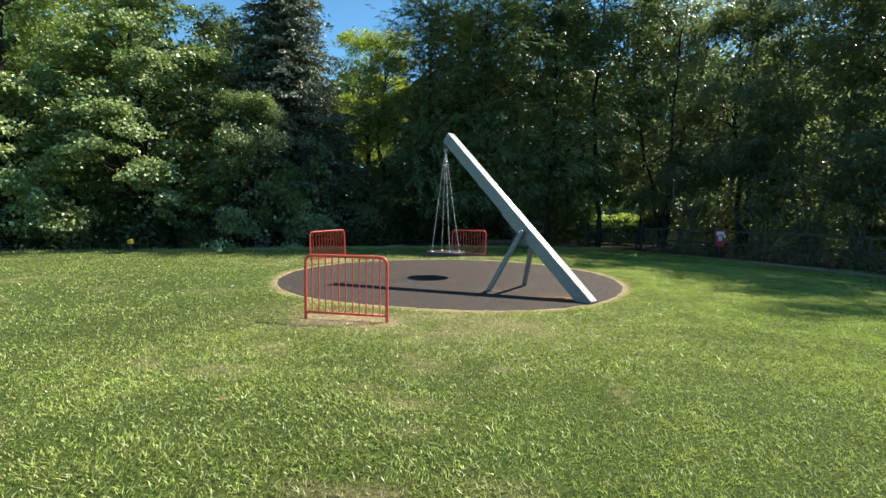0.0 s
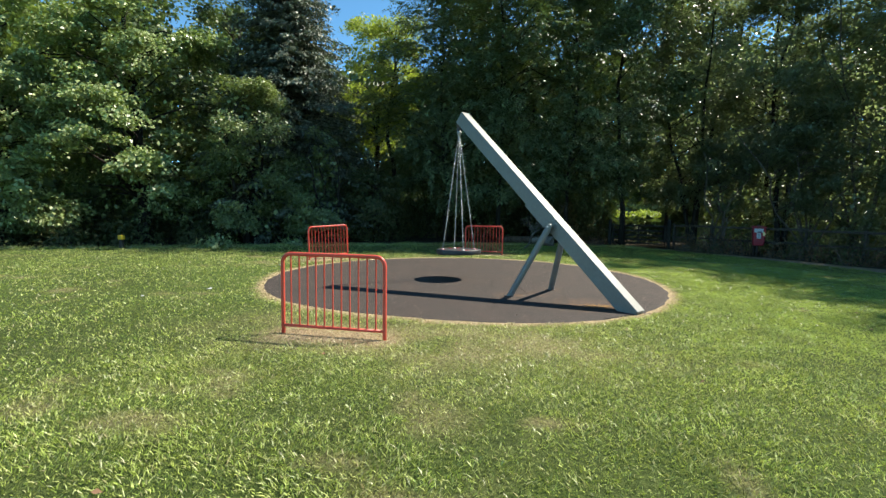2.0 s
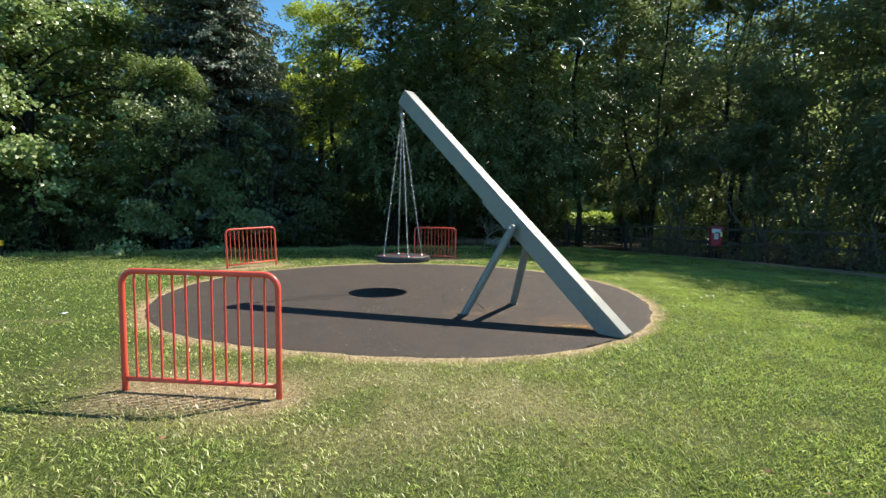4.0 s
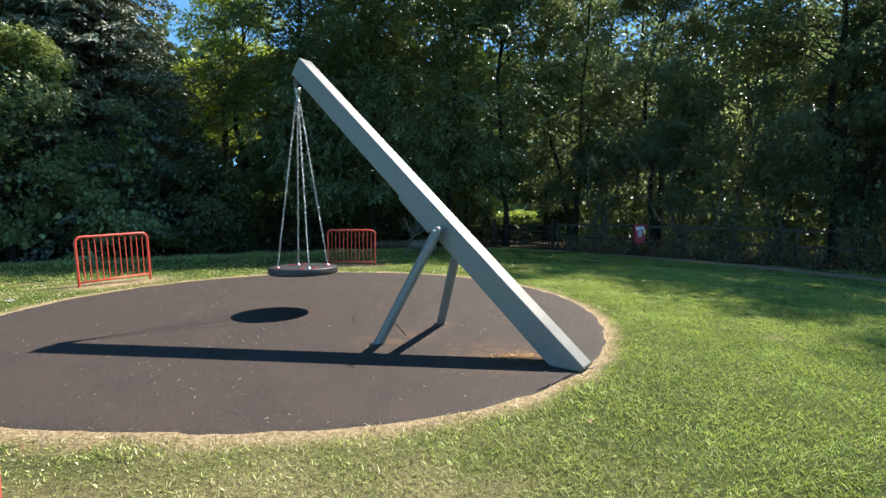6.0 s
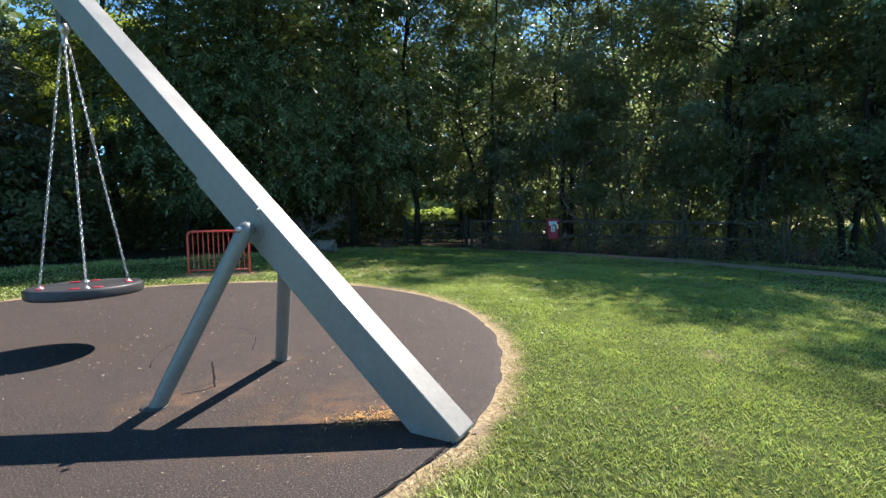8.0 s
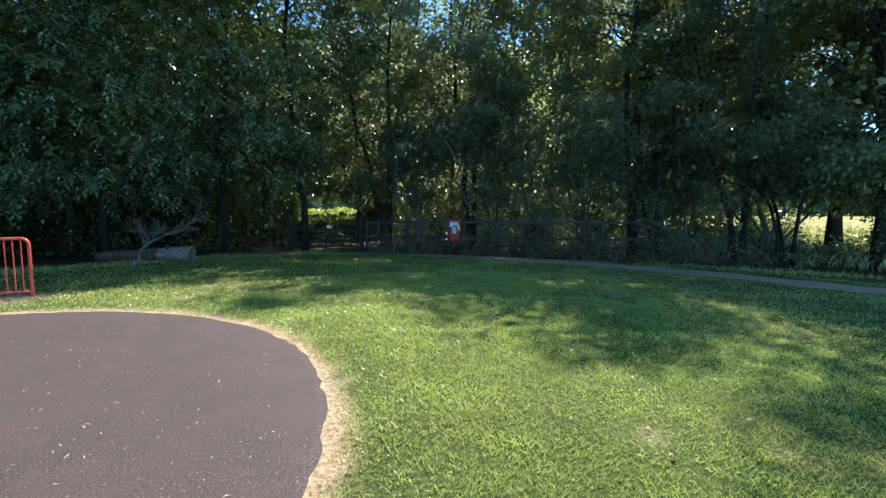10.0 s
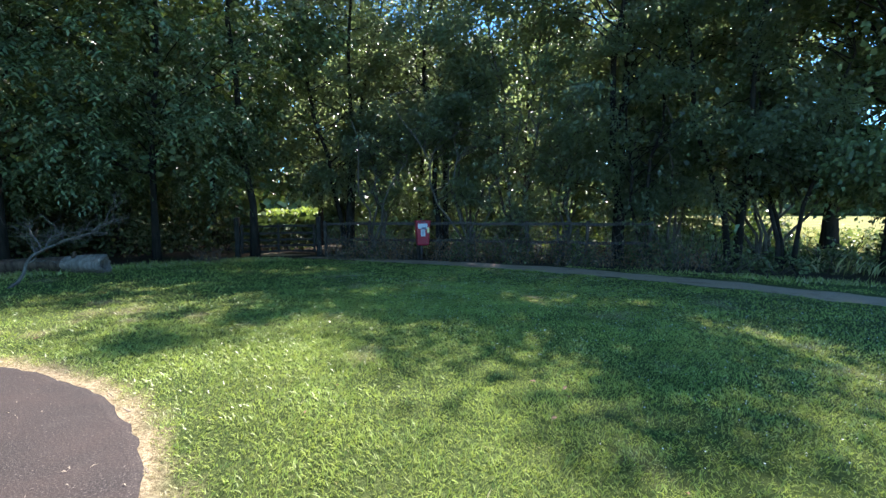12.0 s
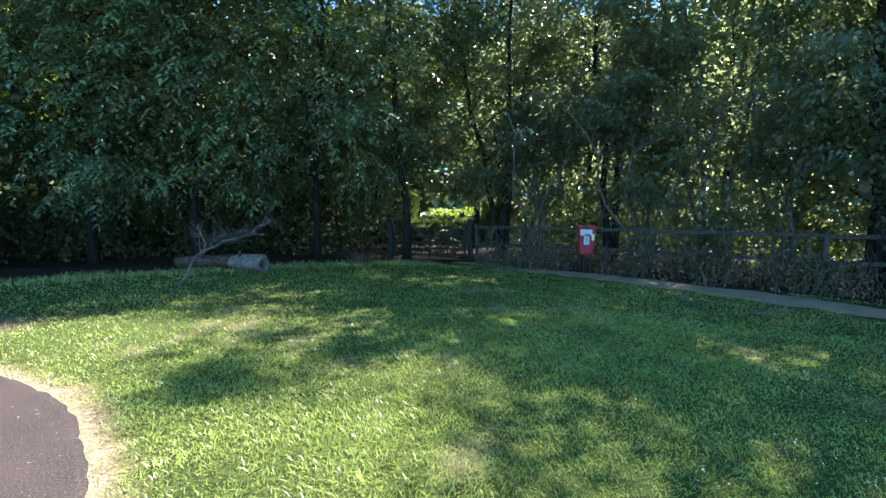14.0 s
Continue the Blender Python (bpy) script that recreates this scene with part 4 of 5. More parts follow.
def build_conifer(x, y, h, r, seed):
    rng = np.random.default_rng(seed)
    g = float(land(x, y))
    t = empty("conifer", x, y, g, "tall dark blue-green conifer with drooping branches", "tree", "trees of the wood edge")
    z = np.linspace(-0.2, h, 10)
    p = np.stack([0.06 * np.sin(z), 0.05 * np.cos(z * 1.3), z], -1)
    child(new("trunk", array_mesh("trunk", *tube_arrays(p, 0.26 * (1 - z.clip(0) / h * 0.97), 10), BARK, True)), t)
    boughs = []
    cs, ns, ax = [], [], []
    for k in range(560):
        u = (k + rng.uniform()) / 560
        zz = 0.6 + (h - 0.7) * u
        ln = r * (1 - u) ** 0.75 * rng.uniform(0.55, 1.12) + 0.15
        a = k * 2.39996 + rng.normal(0, 0.3)
        d = np.array((math.cos(a), math.sin(a), 0))
        s = np.linspace(0, 1, 6)[:, None]
        q = np.array((0, 0, zz)) + d * ln * s + np.array((0, 0, 1)) * ln * (0.16 * s - 0.34 * s ** 2 + 0.06 * s ** 4)
        boughs.append(tube_arrays(q, np.linspace(0.03, 0.006, 6), 4, cap=False))
        m = int(40 + 62 * ln)
        tt = rng.uniform(0.15, 1.05, m)[:, None]
        c = np.array((0, 0, zz)) + d * ln * tt + np.array((0, 0, 1)) * ln * (0.16 * tt - 0.34 * tt ** 2 + 0.06 * tt ** 4)
        side = np.cross(d, (0, 0, 1))
        w = rng.normal(0, 0.24, (m, 1)) * (0.4 + ln * 0.25)
        c = c + side * w + np.array((0, 0, -1)) * np.abs(w) * 0.45 + rng.normal(0, 0.05, (m, 3))
        cs.append(c)
        ax.append(d * 0.6 + side * np.sign(w) * 0.5 + np.array((0, 0, -0.3)) + rng.normal(0, 0.35, (m, 3)))
        ns.append(unit(np.array((0, 0, 0.9)) + d * 0.5 + rng.normal(0, 0.6, (m, 3))))
    c, nn, a = np.vstack(cs), np.vstack(ns), np.vstack(ax)
    ln = rng.uniform(0.14, 0.28, len(c))
    v, f = leaf_arrays(c, nn, a, ln, ln * 0.34, 0.1)
    tagged(child(new("bough_mass", array_mesh("bough_mass", *join_arrays(boughs), BARK, True)), t), kind="stuff")
    child(new("crown", array_mesh("crown", v, f, LEAF_NEEDLE)), t)


SYC = "large leafy sycamore with broad pale green leaves in the sun"
DRK = "leafy broadleaf tree coloured dark as seen against the light"
BIR = "slender small-leaved tree with light showing through its crown"
# beside the lawn in the sun: sycamores, the round bush, the conifer and pale trees behind
build_tree("sycamore", -21.5, 17.8, 14.5, 5.2, 0.5, 310, 150, 0.15, LEAF_SYCAMORE, SYC, 1, trunk=0.3, clump=0.72, slim=0.7, flat=0.42, lobe=1.5, core=2250)
build_tree("sycamore", -20.0, 15.9, 7.5, 3.0, 0.3, 110, 140, 0.14, LEAF_SYCAMORE, "low spreading sycamore with broad pale green leaves", 24, trunk=0.14, clump=0.62, slim=0.7, flat=0.42, lobe=1.0, core=1050)
build_tree("sycamore", -17.0, 20.4, 12.6, 4.4, 0.4, 330, 150, 0.145, LEAF_SYCAMORE, SYC, 2, trunk=0.26, clump=0.7, slim=0.7, flat=0.42, lobe=1.3, core=1950)
build_tree("tree", -16.2, 25.0, 12.4, 3.2, 0.8, 130, 110, 0.16, LEAF_BACKLIT, DRK, 3, trunk=0.22, clump=0.75, slim=0.7, lobe=1.1, core=1050)
build_tree("shrub_tree", -12.0, 20.7, 6.8, 2.8, 0.1, 190, 120, 0.115, LEAF_BUSH, "rounded green shrubby tree at the lawn's edge", 4, trunk=0.1, stems=4, clump=0.5, lobe=0.75, core=1200)
build_tree("shrub_tree", -9.3, 22.0, 4.6, 1.7, 0.1, 90, 100, 0.12, LEAF_BUSH, "green shrub in the lee of the taller trees", 25, trunk=0.08, stems=3, clump=0.5, lobe=0.6, core=600)
# darker leaf colour stands in for the shade on this shrub
build_tree("shrub_tree", -7.4, 23.6, 3.6, 1.6, 0.1, 80, 100, 0.12, LEAF_BRAMBLE_SHADE, "green shrub between the taller trees, leaf colour darkened for shade", 5, trunk=0.08, stems=3, clump=0.6, core=600)
build_conifer(-12.3, 24.8, 17.5, 5.2, 6)
build_tree("tree", -19.0, 30.5, 15.2, 3.6, 2.0, 110, 70, 0.24, LEAF_BACKLIT, DRK, 7, trunk=0.25, clump=1.0, lobe=1.2, core=750)
build_tree("pale_tree", -10.4, 33.0, 15.0, 2.9, 4.5, 150, 85, 0.17, LEAF_SUNLIT, "yellow-green tree behind the wood edge, leaf colour brightened as sunlit", 8, trunk=0.22, clump=0.75, lobe=1.0, core=750)
build_tree("pale_tree", -8.2, 31.0, 13.8, 2.5, 6.5, 130, 85, 0.15, LEAF_SUNLIT, "yellow-green tree behind the wood edge, leaf colour brightened as sunlit", 9, trunk=0.18, clump=0.7, lobe=0.85, core=600)
# the wall of trees behind the swing, backlit shade put in the leaf colour
build_tree("tree", -4.3, 26.6, 13.8, 3.3, 1.9, 250, 132, 0.175, LEAF_BACKLIT, DRK, 10, trunk=0.11, clump=0.85, slim=0.36, hollow=0.55, full=0.42, pinnate=True, core=2100)
build_tree("tree", -1.5, 26.7, 17.8, 4.3, 1.9, 330, 132, 0.18, LEAF_BACKLIT, DRK, 11, trunk=0.11, clump=0.85, slim=0.34, hollow=0.55, full=0.42, pinnate=True, core=2850)
build_tree("tree", 2.0, 27.4, 18.0, 4.5, 2.0, 330, 132, 0.18, LEAF_BACKLIT, DRK, 12, trunk=0.10, clump=0.85, slim=0.34, hollow=0.55, full=0.42, pinnate=True, core=2850)
build_tree("tree", 5.0, 28.2, 19.2, 4.2, 3.0, 300, 121, 0.16, LEAF_BACKLIT, DRK, 13, trunk=0.13, clump=0.85, droop=0.9, hollow=0.35, lobe=1.1, core=2250)
build_tree("birch", 8.7, 28.8, 16.4, 3.3, 1.8, 350, 100, 0.13, LEAF_BIRCH, BIR, 14, trunk=0.10, stems=3, splay=0.6, full=0.38, shape=0.7, clump=0.7, hollow=0.5, slim=0.5, lobe=1.0, core=2250)
build_tree("birch", 11.9, 26.6, 15.2, 3.2, 1.6, 340, 100, 0.13, LEAF_BIRCH, BIR, 15, trunk=0.12, stems=2, splay=0.5, full=0.38, shape=0.75, clump=0.7, hollow=0.5, slim=0.5, lobe=0.95, core=2250)
build_tree("birch", 13.6, 24.1, 15.3, 3.4, 1.4, 390, 100, 0.13, LEAF_BIRCH, BIR, 16, trunk=0.06, stems=4, splay=0.8, full=0.38, shape=0.8, clump=0.7, bark=BARK_PALE, hollow=0.5, slim=0.5, lobe=1.0, core=2400)
build_tree("birch", 15.5, 21.0, 16.6, 3.8, 1.3, 470, 100, 0.13, LEAF_BIRCH, BIR, 17, trunk=0.12, stems=2, splay=0.7, full=0.38, shape=0.95, clump=0.72, hollow=0.5, slim=0.5, lobe=1.05, core=2850)
build_tree("birch", 17.4, 18.3, 17.6, 3.7, 1.5, 450, 100, 0.13, LEAF_BIRCH, BIR, 18, trunk=0.08, stems=3, splay=0.8, full=0.38, shape=0.95, clump=0.72, hollow=0.5, slim=0.5, lobe=1.05, core=2850)
build_tree("tree", 18.4, 15.0, 13.5, 4.4, 1.6, 430, 110, 0.15, LEAF_BACKLIT, "large tree with an ivy-clad trunk beside the meadow, coloured dark as backlit", 19, trunk=0.2, clump=0.75, droop=1.0, ivy=True, lobe=1.0, core=1950)
build_tree("tree", 21.5, 17.6, 14.0, 3.8, 2.0, 260, 90, 0.17, LEAF_BACKLIT, DRK, 20, trunk=0.22, clump=0.8, core=1350)
HAZ = "bushy multi-stemmed hazel growing behind the fence"
for k, (x, y, h, r) in enumerate([(9.4, 27.2, 6.0, 1.8), (12.2, 25.0, 6.5, 1.9), (14.6, 22.5, 6.5, 1.9), (16.8, 20.2, 6.0, 1.8), (18.4, 18.0, 5.6, 1.8)]):
    build_tree("hazel", x, y, h, r, 1.9, 90, 80, 0.10, LEAF_BIRCH, HAZ, 200 + k, trunk=0.05, stems=7, splay=1.0, clump=0.5, bark=BARK_PALE, category="bush", hollow=0.4, full=0.4, lobe=0.6, core=525)
# made-up low trees that deepen the shade on the lawn by the wood
for k, (x, y, h, r) in enumerate([(15.6, 20.0, 9.5, 2.4), (17.6, 17.0, 9.0, 2.2)]):
    build_tree("added_shade_tree", x, y, h, r, 1.6, 130, 85, 0.12, LEAF_BIRCH, "young leafy tree added under taller crowns to shade the lawn", 220 + k, trunk=0.06, stems=3, splay=0.6, clump=0.55, hollow=0.4, full=0.4, slim=0.5, lobe=0.8, core=500)
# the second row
for k, (x, y, h, r, m) in enumerate([(-26, 23, 15, 5, LEAF_SYCAMORE), (-21.5, 26, 15, 4.5, LEAF_BACKLIT), (-3.4, 32.2, 15.5, 3.8, LEAF_BACKLIT), (0.2, 34.0, 17, 4.2, LEAF_BACKLIT), (4, 36, 17, 4, LEAF_BACKLIT),
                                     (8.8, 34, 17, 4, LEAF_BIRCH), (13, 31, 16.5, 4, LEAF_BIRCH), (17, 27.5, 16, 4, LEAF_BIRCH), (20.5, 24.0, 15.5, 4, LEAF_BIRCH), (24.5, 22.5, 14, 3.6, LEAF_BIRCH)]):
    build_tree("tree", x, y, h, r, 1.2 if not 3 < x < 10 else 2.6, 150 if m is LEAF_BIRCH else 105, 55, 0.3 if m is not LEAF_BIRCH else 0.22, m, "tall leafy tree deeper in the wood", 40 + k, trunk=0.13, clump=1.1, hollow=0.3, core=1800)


# low growth at the wood's edge
def build_undergrowth(name, spots, leaf, mat, label, seed, per=420, bare=0):
    for k, (x, y, r, h) in enumerate(spots):
        rng = np.random.default_rng(seed + k)
        g = float(land(x, y))
        t = empty(name, x, y, g, label, "bush", "undergrowth at the wood edge")
        n = int(per * (r * r * 0.8 + 0.3) * (0.5 + h))
        d = rng.normal(0, 1, (n, 3))
        d = unit(d) * rng.uniform(0.35, 1, (n, 1)) ** 0.5
        lump = 1 + 0.3 * np.sin(d[:, :1] * 5 + k) * np.cos(d[:, 1:2] * 6 + k)
        c = d * (r, r, h) * lump
        c[:, 2] = np.abs(c[:, 2]) * rng.uniform(0.5, 1, n)
        nrm = unit(d + (0, 0, 0.7) + rng.normal(0, 0.5, (n, 3)))
        ln = leaf * rng.uniform(0.6, 1.4, n)
        v, f = leaf_arrays(c, nrm, d + rng.normal(0, 0.6, (n, 3)), ln, ln * 0.6)
        child(new("leaves", array_mesh("leaves", v, f, mat)), t)
        twigs = []
        for _ in range(9 + bare):
            a = rng.uniform(0, 2 * math.pi)
            e = np.array((math.cos(a) * r * rng.uniform(0.3, 1), math.sin(a) * r * rng.uniform(0.3, 1), h * rng.uniform(0.5, 1.15)))
            foot = (e[0] * 0.15, e[1] * 0.15, -0.05) if not bare else (*rng.uniform(-r, r, 2), -0.05)
            if bare:
                e[:2] = np.array(foot[:2]) + rng.normal(0, 0.35, 2)
            twigs.append(limb(foot, e, 0.009 if bare else 0.014, 0.003, rng, 0.1))
        tagged(child(new("twig_mass", array_mesh("twig_mass", *join_arrays(twigs), DEAD_WOOD if bare else BARK, True)), t), kind="stuff")


build_undergrowth("bramble_bush", [(10.9, 23.4, 0.75, 1.1), (12.1, 22.0, 0.9, 1.25), (13.3, 20.6, 0.95, 1.0), (14.7, 19.0, 1.0, 1.2), (8.6, 25.4, 0.6, 0.75), (8.0, 26.4, 0.7, 0.9), (15.9, 17.1, 0.9, 0.6), (12.9, 23.4, 1.1, 1.3), (14.4, 21.8, 1.1, 1.3), (16.0, 20.0, 1.1, 1.3), (10.6, 26.0, 1.1, 1.2), (18.2, 16.4, 1.0, 0.7)],
                  0.09, LEAF_BRAMBLE_SHADE, "tangled bramble and nettle growth along the fence", 70, 300, 14)
# shade under the trees is put into the dark leaf colour
build_undergrowth("bush", [(-20.0, 16.4, 1.3, 1.4), (-17.6, 17.3, 1.2, 1.3), (-15.9, 18.6, 1.3, 1.6), (-13.4, 19.6, 1.2, 1.5), (-6.9, 24.4, 1.1, 1.3)],
                  0.12, LEAF_BRAMBLE_SHADE, "green bush under the trees, leaf colour darkened for shade", 90, 260)
DEAD_LEAF = leaf_material("dead_leaf", (0.09, 0.05, 0.028), (0.21, 0.125, 0.07), (0.36, 0.25, 0.15), (0.30, 0.18, 0.08), 0.4, 0.7, 0.12)
build_undergrowth("dead_bracken", [(7.6, 26.3, 0.6, 1.15), (8.2, 25.7, 0.65, 1.3), (8.8, 25.2, 0.6, 1.2), (9.3, 24.9, 0.45, 1.15), (10.5, 23.8, 0.6, 1.0), (11.3, 22.9, 0.6, 1.2), (12.2, 22.0, 0.6, 1.0), (13.0, 21.1, 0.65, 1.2), (13.8, 20.1, 0.6, 1.0), (14.6, 19.2, 0.7, 1.1), (15.4, 18.2, 0.6, 0.9), (3.4, 26.2, 0.35, 0.45)],
                  0.075, DEAD_LEAF, "brown dead bracken and twigs in front of the fence", 260, 420, 14)
build_undergrowth("pale_shrub", [(-11.9, 18.4, 0.85, 0.62), (-9.6, 20.0, 0.6, 0.5)], 0.15, LEAF_SYCAMORE, "low pale green sapling leaves at the lawn's edge", 110, 260)
# added where the wood is only black shade, which the leaf colour imitates
build_undergrowth("bush", [(4.3, 31.5, 1.3, 3.0), (6.7, 32.0, 1.3, 1.2), (-8.6, 26, 2.2, 3.2), (-13, 29, 2.6, 3.5), (-18.5, 23.5, 2.4, 3.5), (-23.5, 20.5, 2.4, 3.5), (-5.6, 29.2, 2.0, 4.5), (-8.2, 28.4, 1.9, 4.5), (-2.6, 30.2, 2.2, 5.0), (0.6, 31.2, 2.2, 5.0), (-24.5, 16.5, 2.6, 4.0), (-26.0, 17.5, 2.0, 3.4), (-27.5, 14.5, 2.2, 3.6), (-14.6, 22.0, 1.6, 3.0), (2.6, 31.8, 1.6, 4.5), (-18.8, 19.3, 1.5, 2.2), (-11.2, 22.8, 1.4, 2.2), (-14.4, 20.6, 1.2, 1.7)], 0.15, LEAF_BRAMBLE_SHADE, "dense thicket added inside the wood, coloured dark for deep shade", 120, 150)
# the lighter leaf colour makes these few look sunlit
build_undergrowth("bush", [(14.9, 22.9, 0.9, 1.7), (19.4, 23.9, 1.6, 2.2), (22.4, 20.9, 1.5, 2.2)], 0.14, LEAF_SUNLIT, "green thicket behind the fence, leaf colour lightened as sunlit", 160, 170)
build_undergrowth("bush", [(13.4, 27.4, 1.7, 2.8), (15.4, 25.0, 1.7, 2.6), (10.4, 31.4, 1.3, 2.6), (11.4, 29.6, 1.7, 3.0), (17.3, 22.8, 1.6, 2.8), (19.0, 21.0, 1.3, 2.4), (12.4, 25.0, 1.0, 1.9), (16.9, 20.6, 1.0, 1.8), (21.2, 22.4, 1.8, 2.6), (18.4, 20.2, 1.0, 1.6)], 0.15, LEAF_BUSH, "green thicket behind the fence", 180, 190)
build_undergrowth("bush", [(21.5, 19.5, 1.6, 1.2), (22.8, 17.6, 1.5, 1.0), (24.5, 21.5, 2.2, 2.2), (20.6, 15.4, 0.9, 0.5), (27.0, 19.0, 1.6, 1.1), (19.6, 17.0, 1.2, 0.8), (20.4, 14.6, 1.1, 0.6), (17.6, 17.2, 1.0, 0.7), (22.0, 13.4, 1.3, 0.7), (18.6, 17.8, 1.3, 0.95), (19.2, 16.6, 1.3, 0.85), (19.9, 15.4, 1.3, 0.8), (17.0, 18.6, 1.0, 1.9)], 0.14, LEAF_BUSH, "sunlit rough bush on the meadow's edge", 140, 150)


def build_far_wood():
    """The rest of the wood, too deep to tell its trees apart."""
    rng = np.random.default_rng(77)
    n = 52000
    a = rng.uniform(-1.35, 1.0, n)                   # bearing from +y, to the right
    d = rng.uniform(38, 48, n)
    x, y = 2 + d * np.sin(a), 8 + d * np.cos(a)
    top = 12.5 + 3.5 * lattice_noise(a * 30, 0 * a, 1.0, 21) + 2 * lattice_noise(a * 95, 0 * a, 1.0, 22)
    z = rng.uniform(0, 1, n) ** 0.9 * top
    gap = (np.abs(a - 0.197) < 0.055) & (z < 2.7)
    gap |= (a > 0.86) & (z < 2.2)
    k = ~gap
    c = np.stack([x, y, z - 0.3], -1)[k]
    b = rng.uniform(-1.3, 0.86, 20000)                # the low bracken and brush under it
    e = rng.uniform(24.5, 29, 20000)
    open_way = (b > 0.08) & (b < 0.235)
    low = np.stack([4 + e * np.sin(b), 11.5 + e * np.cos(b), rng.uniform(0, 1, 20000) ** 0.8 * np.where(open_way, 1.25, 2.7) - 0.4], -1)
    c = np.vstack([c, low])
    m = len(c)
    ln = rng.uniform(0.6, 1.2, m)
    v, f = leaf_arrays(c, unit(rng.normal(0, 1, (m, 3)) + (0, -0.5, 0.6)), rng.normal(0, 1, (m, 3)), ln, ln * 0.6)
    tagged(new("distant_wood", array_mesh("distant_wood", v, f, LEAF_BACKLIT)), "dense foliage of the wood behind the nearer trees, coloured dark as backlit", "wood", kind="stuff")


build_far_wood()


def build_lit_field_band():
    # bright leaf band added in place of the sunlit slope beyond the gap
    rng = np.random.default_rng(79)
    n = 9000
    x = rng.uniform(-6, 34, n)
    z = rng.uniform(0, 1, n) * (1.8 + 0.5 * lattice_noise(x, 0 * x, 1.5, 41)) - 0.4
    c = np.stack([x, 62 + rng.normal(0, 0.5, n), z], -1)
    ln = rng.uniform(0.15, 0.4, n)
    v, f = leaf_arrays(c, unit(rng.normal(0, 1, (n, 3)) + (0.3, -0.4, 0.8)), rng.normal(0, 1, (n, 3)), ln, ln * 0.7)
    tagged(new("lit_field_band", array_mesh("lit_field_band", v, f, LEAF_SUNLIT)), "low pale green leaf band standing in for the sunlit far field", "hedge", kind="stuff")


build_lit_field_band()


def build_horizon_trees():
    rng = np.random.default_rng(78)
    n = 16000
    a = rng.uniform(-0.3, 1.9, n)
    d = rng.uniform(120, 135, n)
    top = 8 + 7 * lattice_noise(a * 25, 0 * a, 1.0, 31)
    c = np.stack([d * np.sin(a), d * np.cos(a), rng.uniform(0, 1, n) * top - 0.4], -1)
    ln = rng.uniform(1.8, 3.4, n)
    v, f = leaf_arrays(c, unit(rng.normal(0, 1, (n, 3)) + (0, -0.4, 0.6)), rng.normal(0, 1, (n, 3)), ln, ln * 0.7)
    tagged(new("far_hedge", array_mesh("far_hedge", v, f, LEAF_BUSH)), "green tree line across the far side of the meadow", "hedge", kind="stuff")


build_horizon_trees()


# ---------------------------------------------------------------- grass and small litter
def lawn_keep(x, y):
    ok = np.hypot(x - CX, y - CY) > rim_radius(np.arctan2(y - CY, x - CX)) - 0.07 + 0.2 * lattice_noise(x, y, 0.16, 9)
    ok &= y < wood_edge(x) + 0.4
    ok &= trail_distance(x, y) > 0.35 + 0.6 * lattice_noise(x, y, 0.45, 10) + 0.15 * lattice_noise(x, y, 0.12, 20)
    return ok


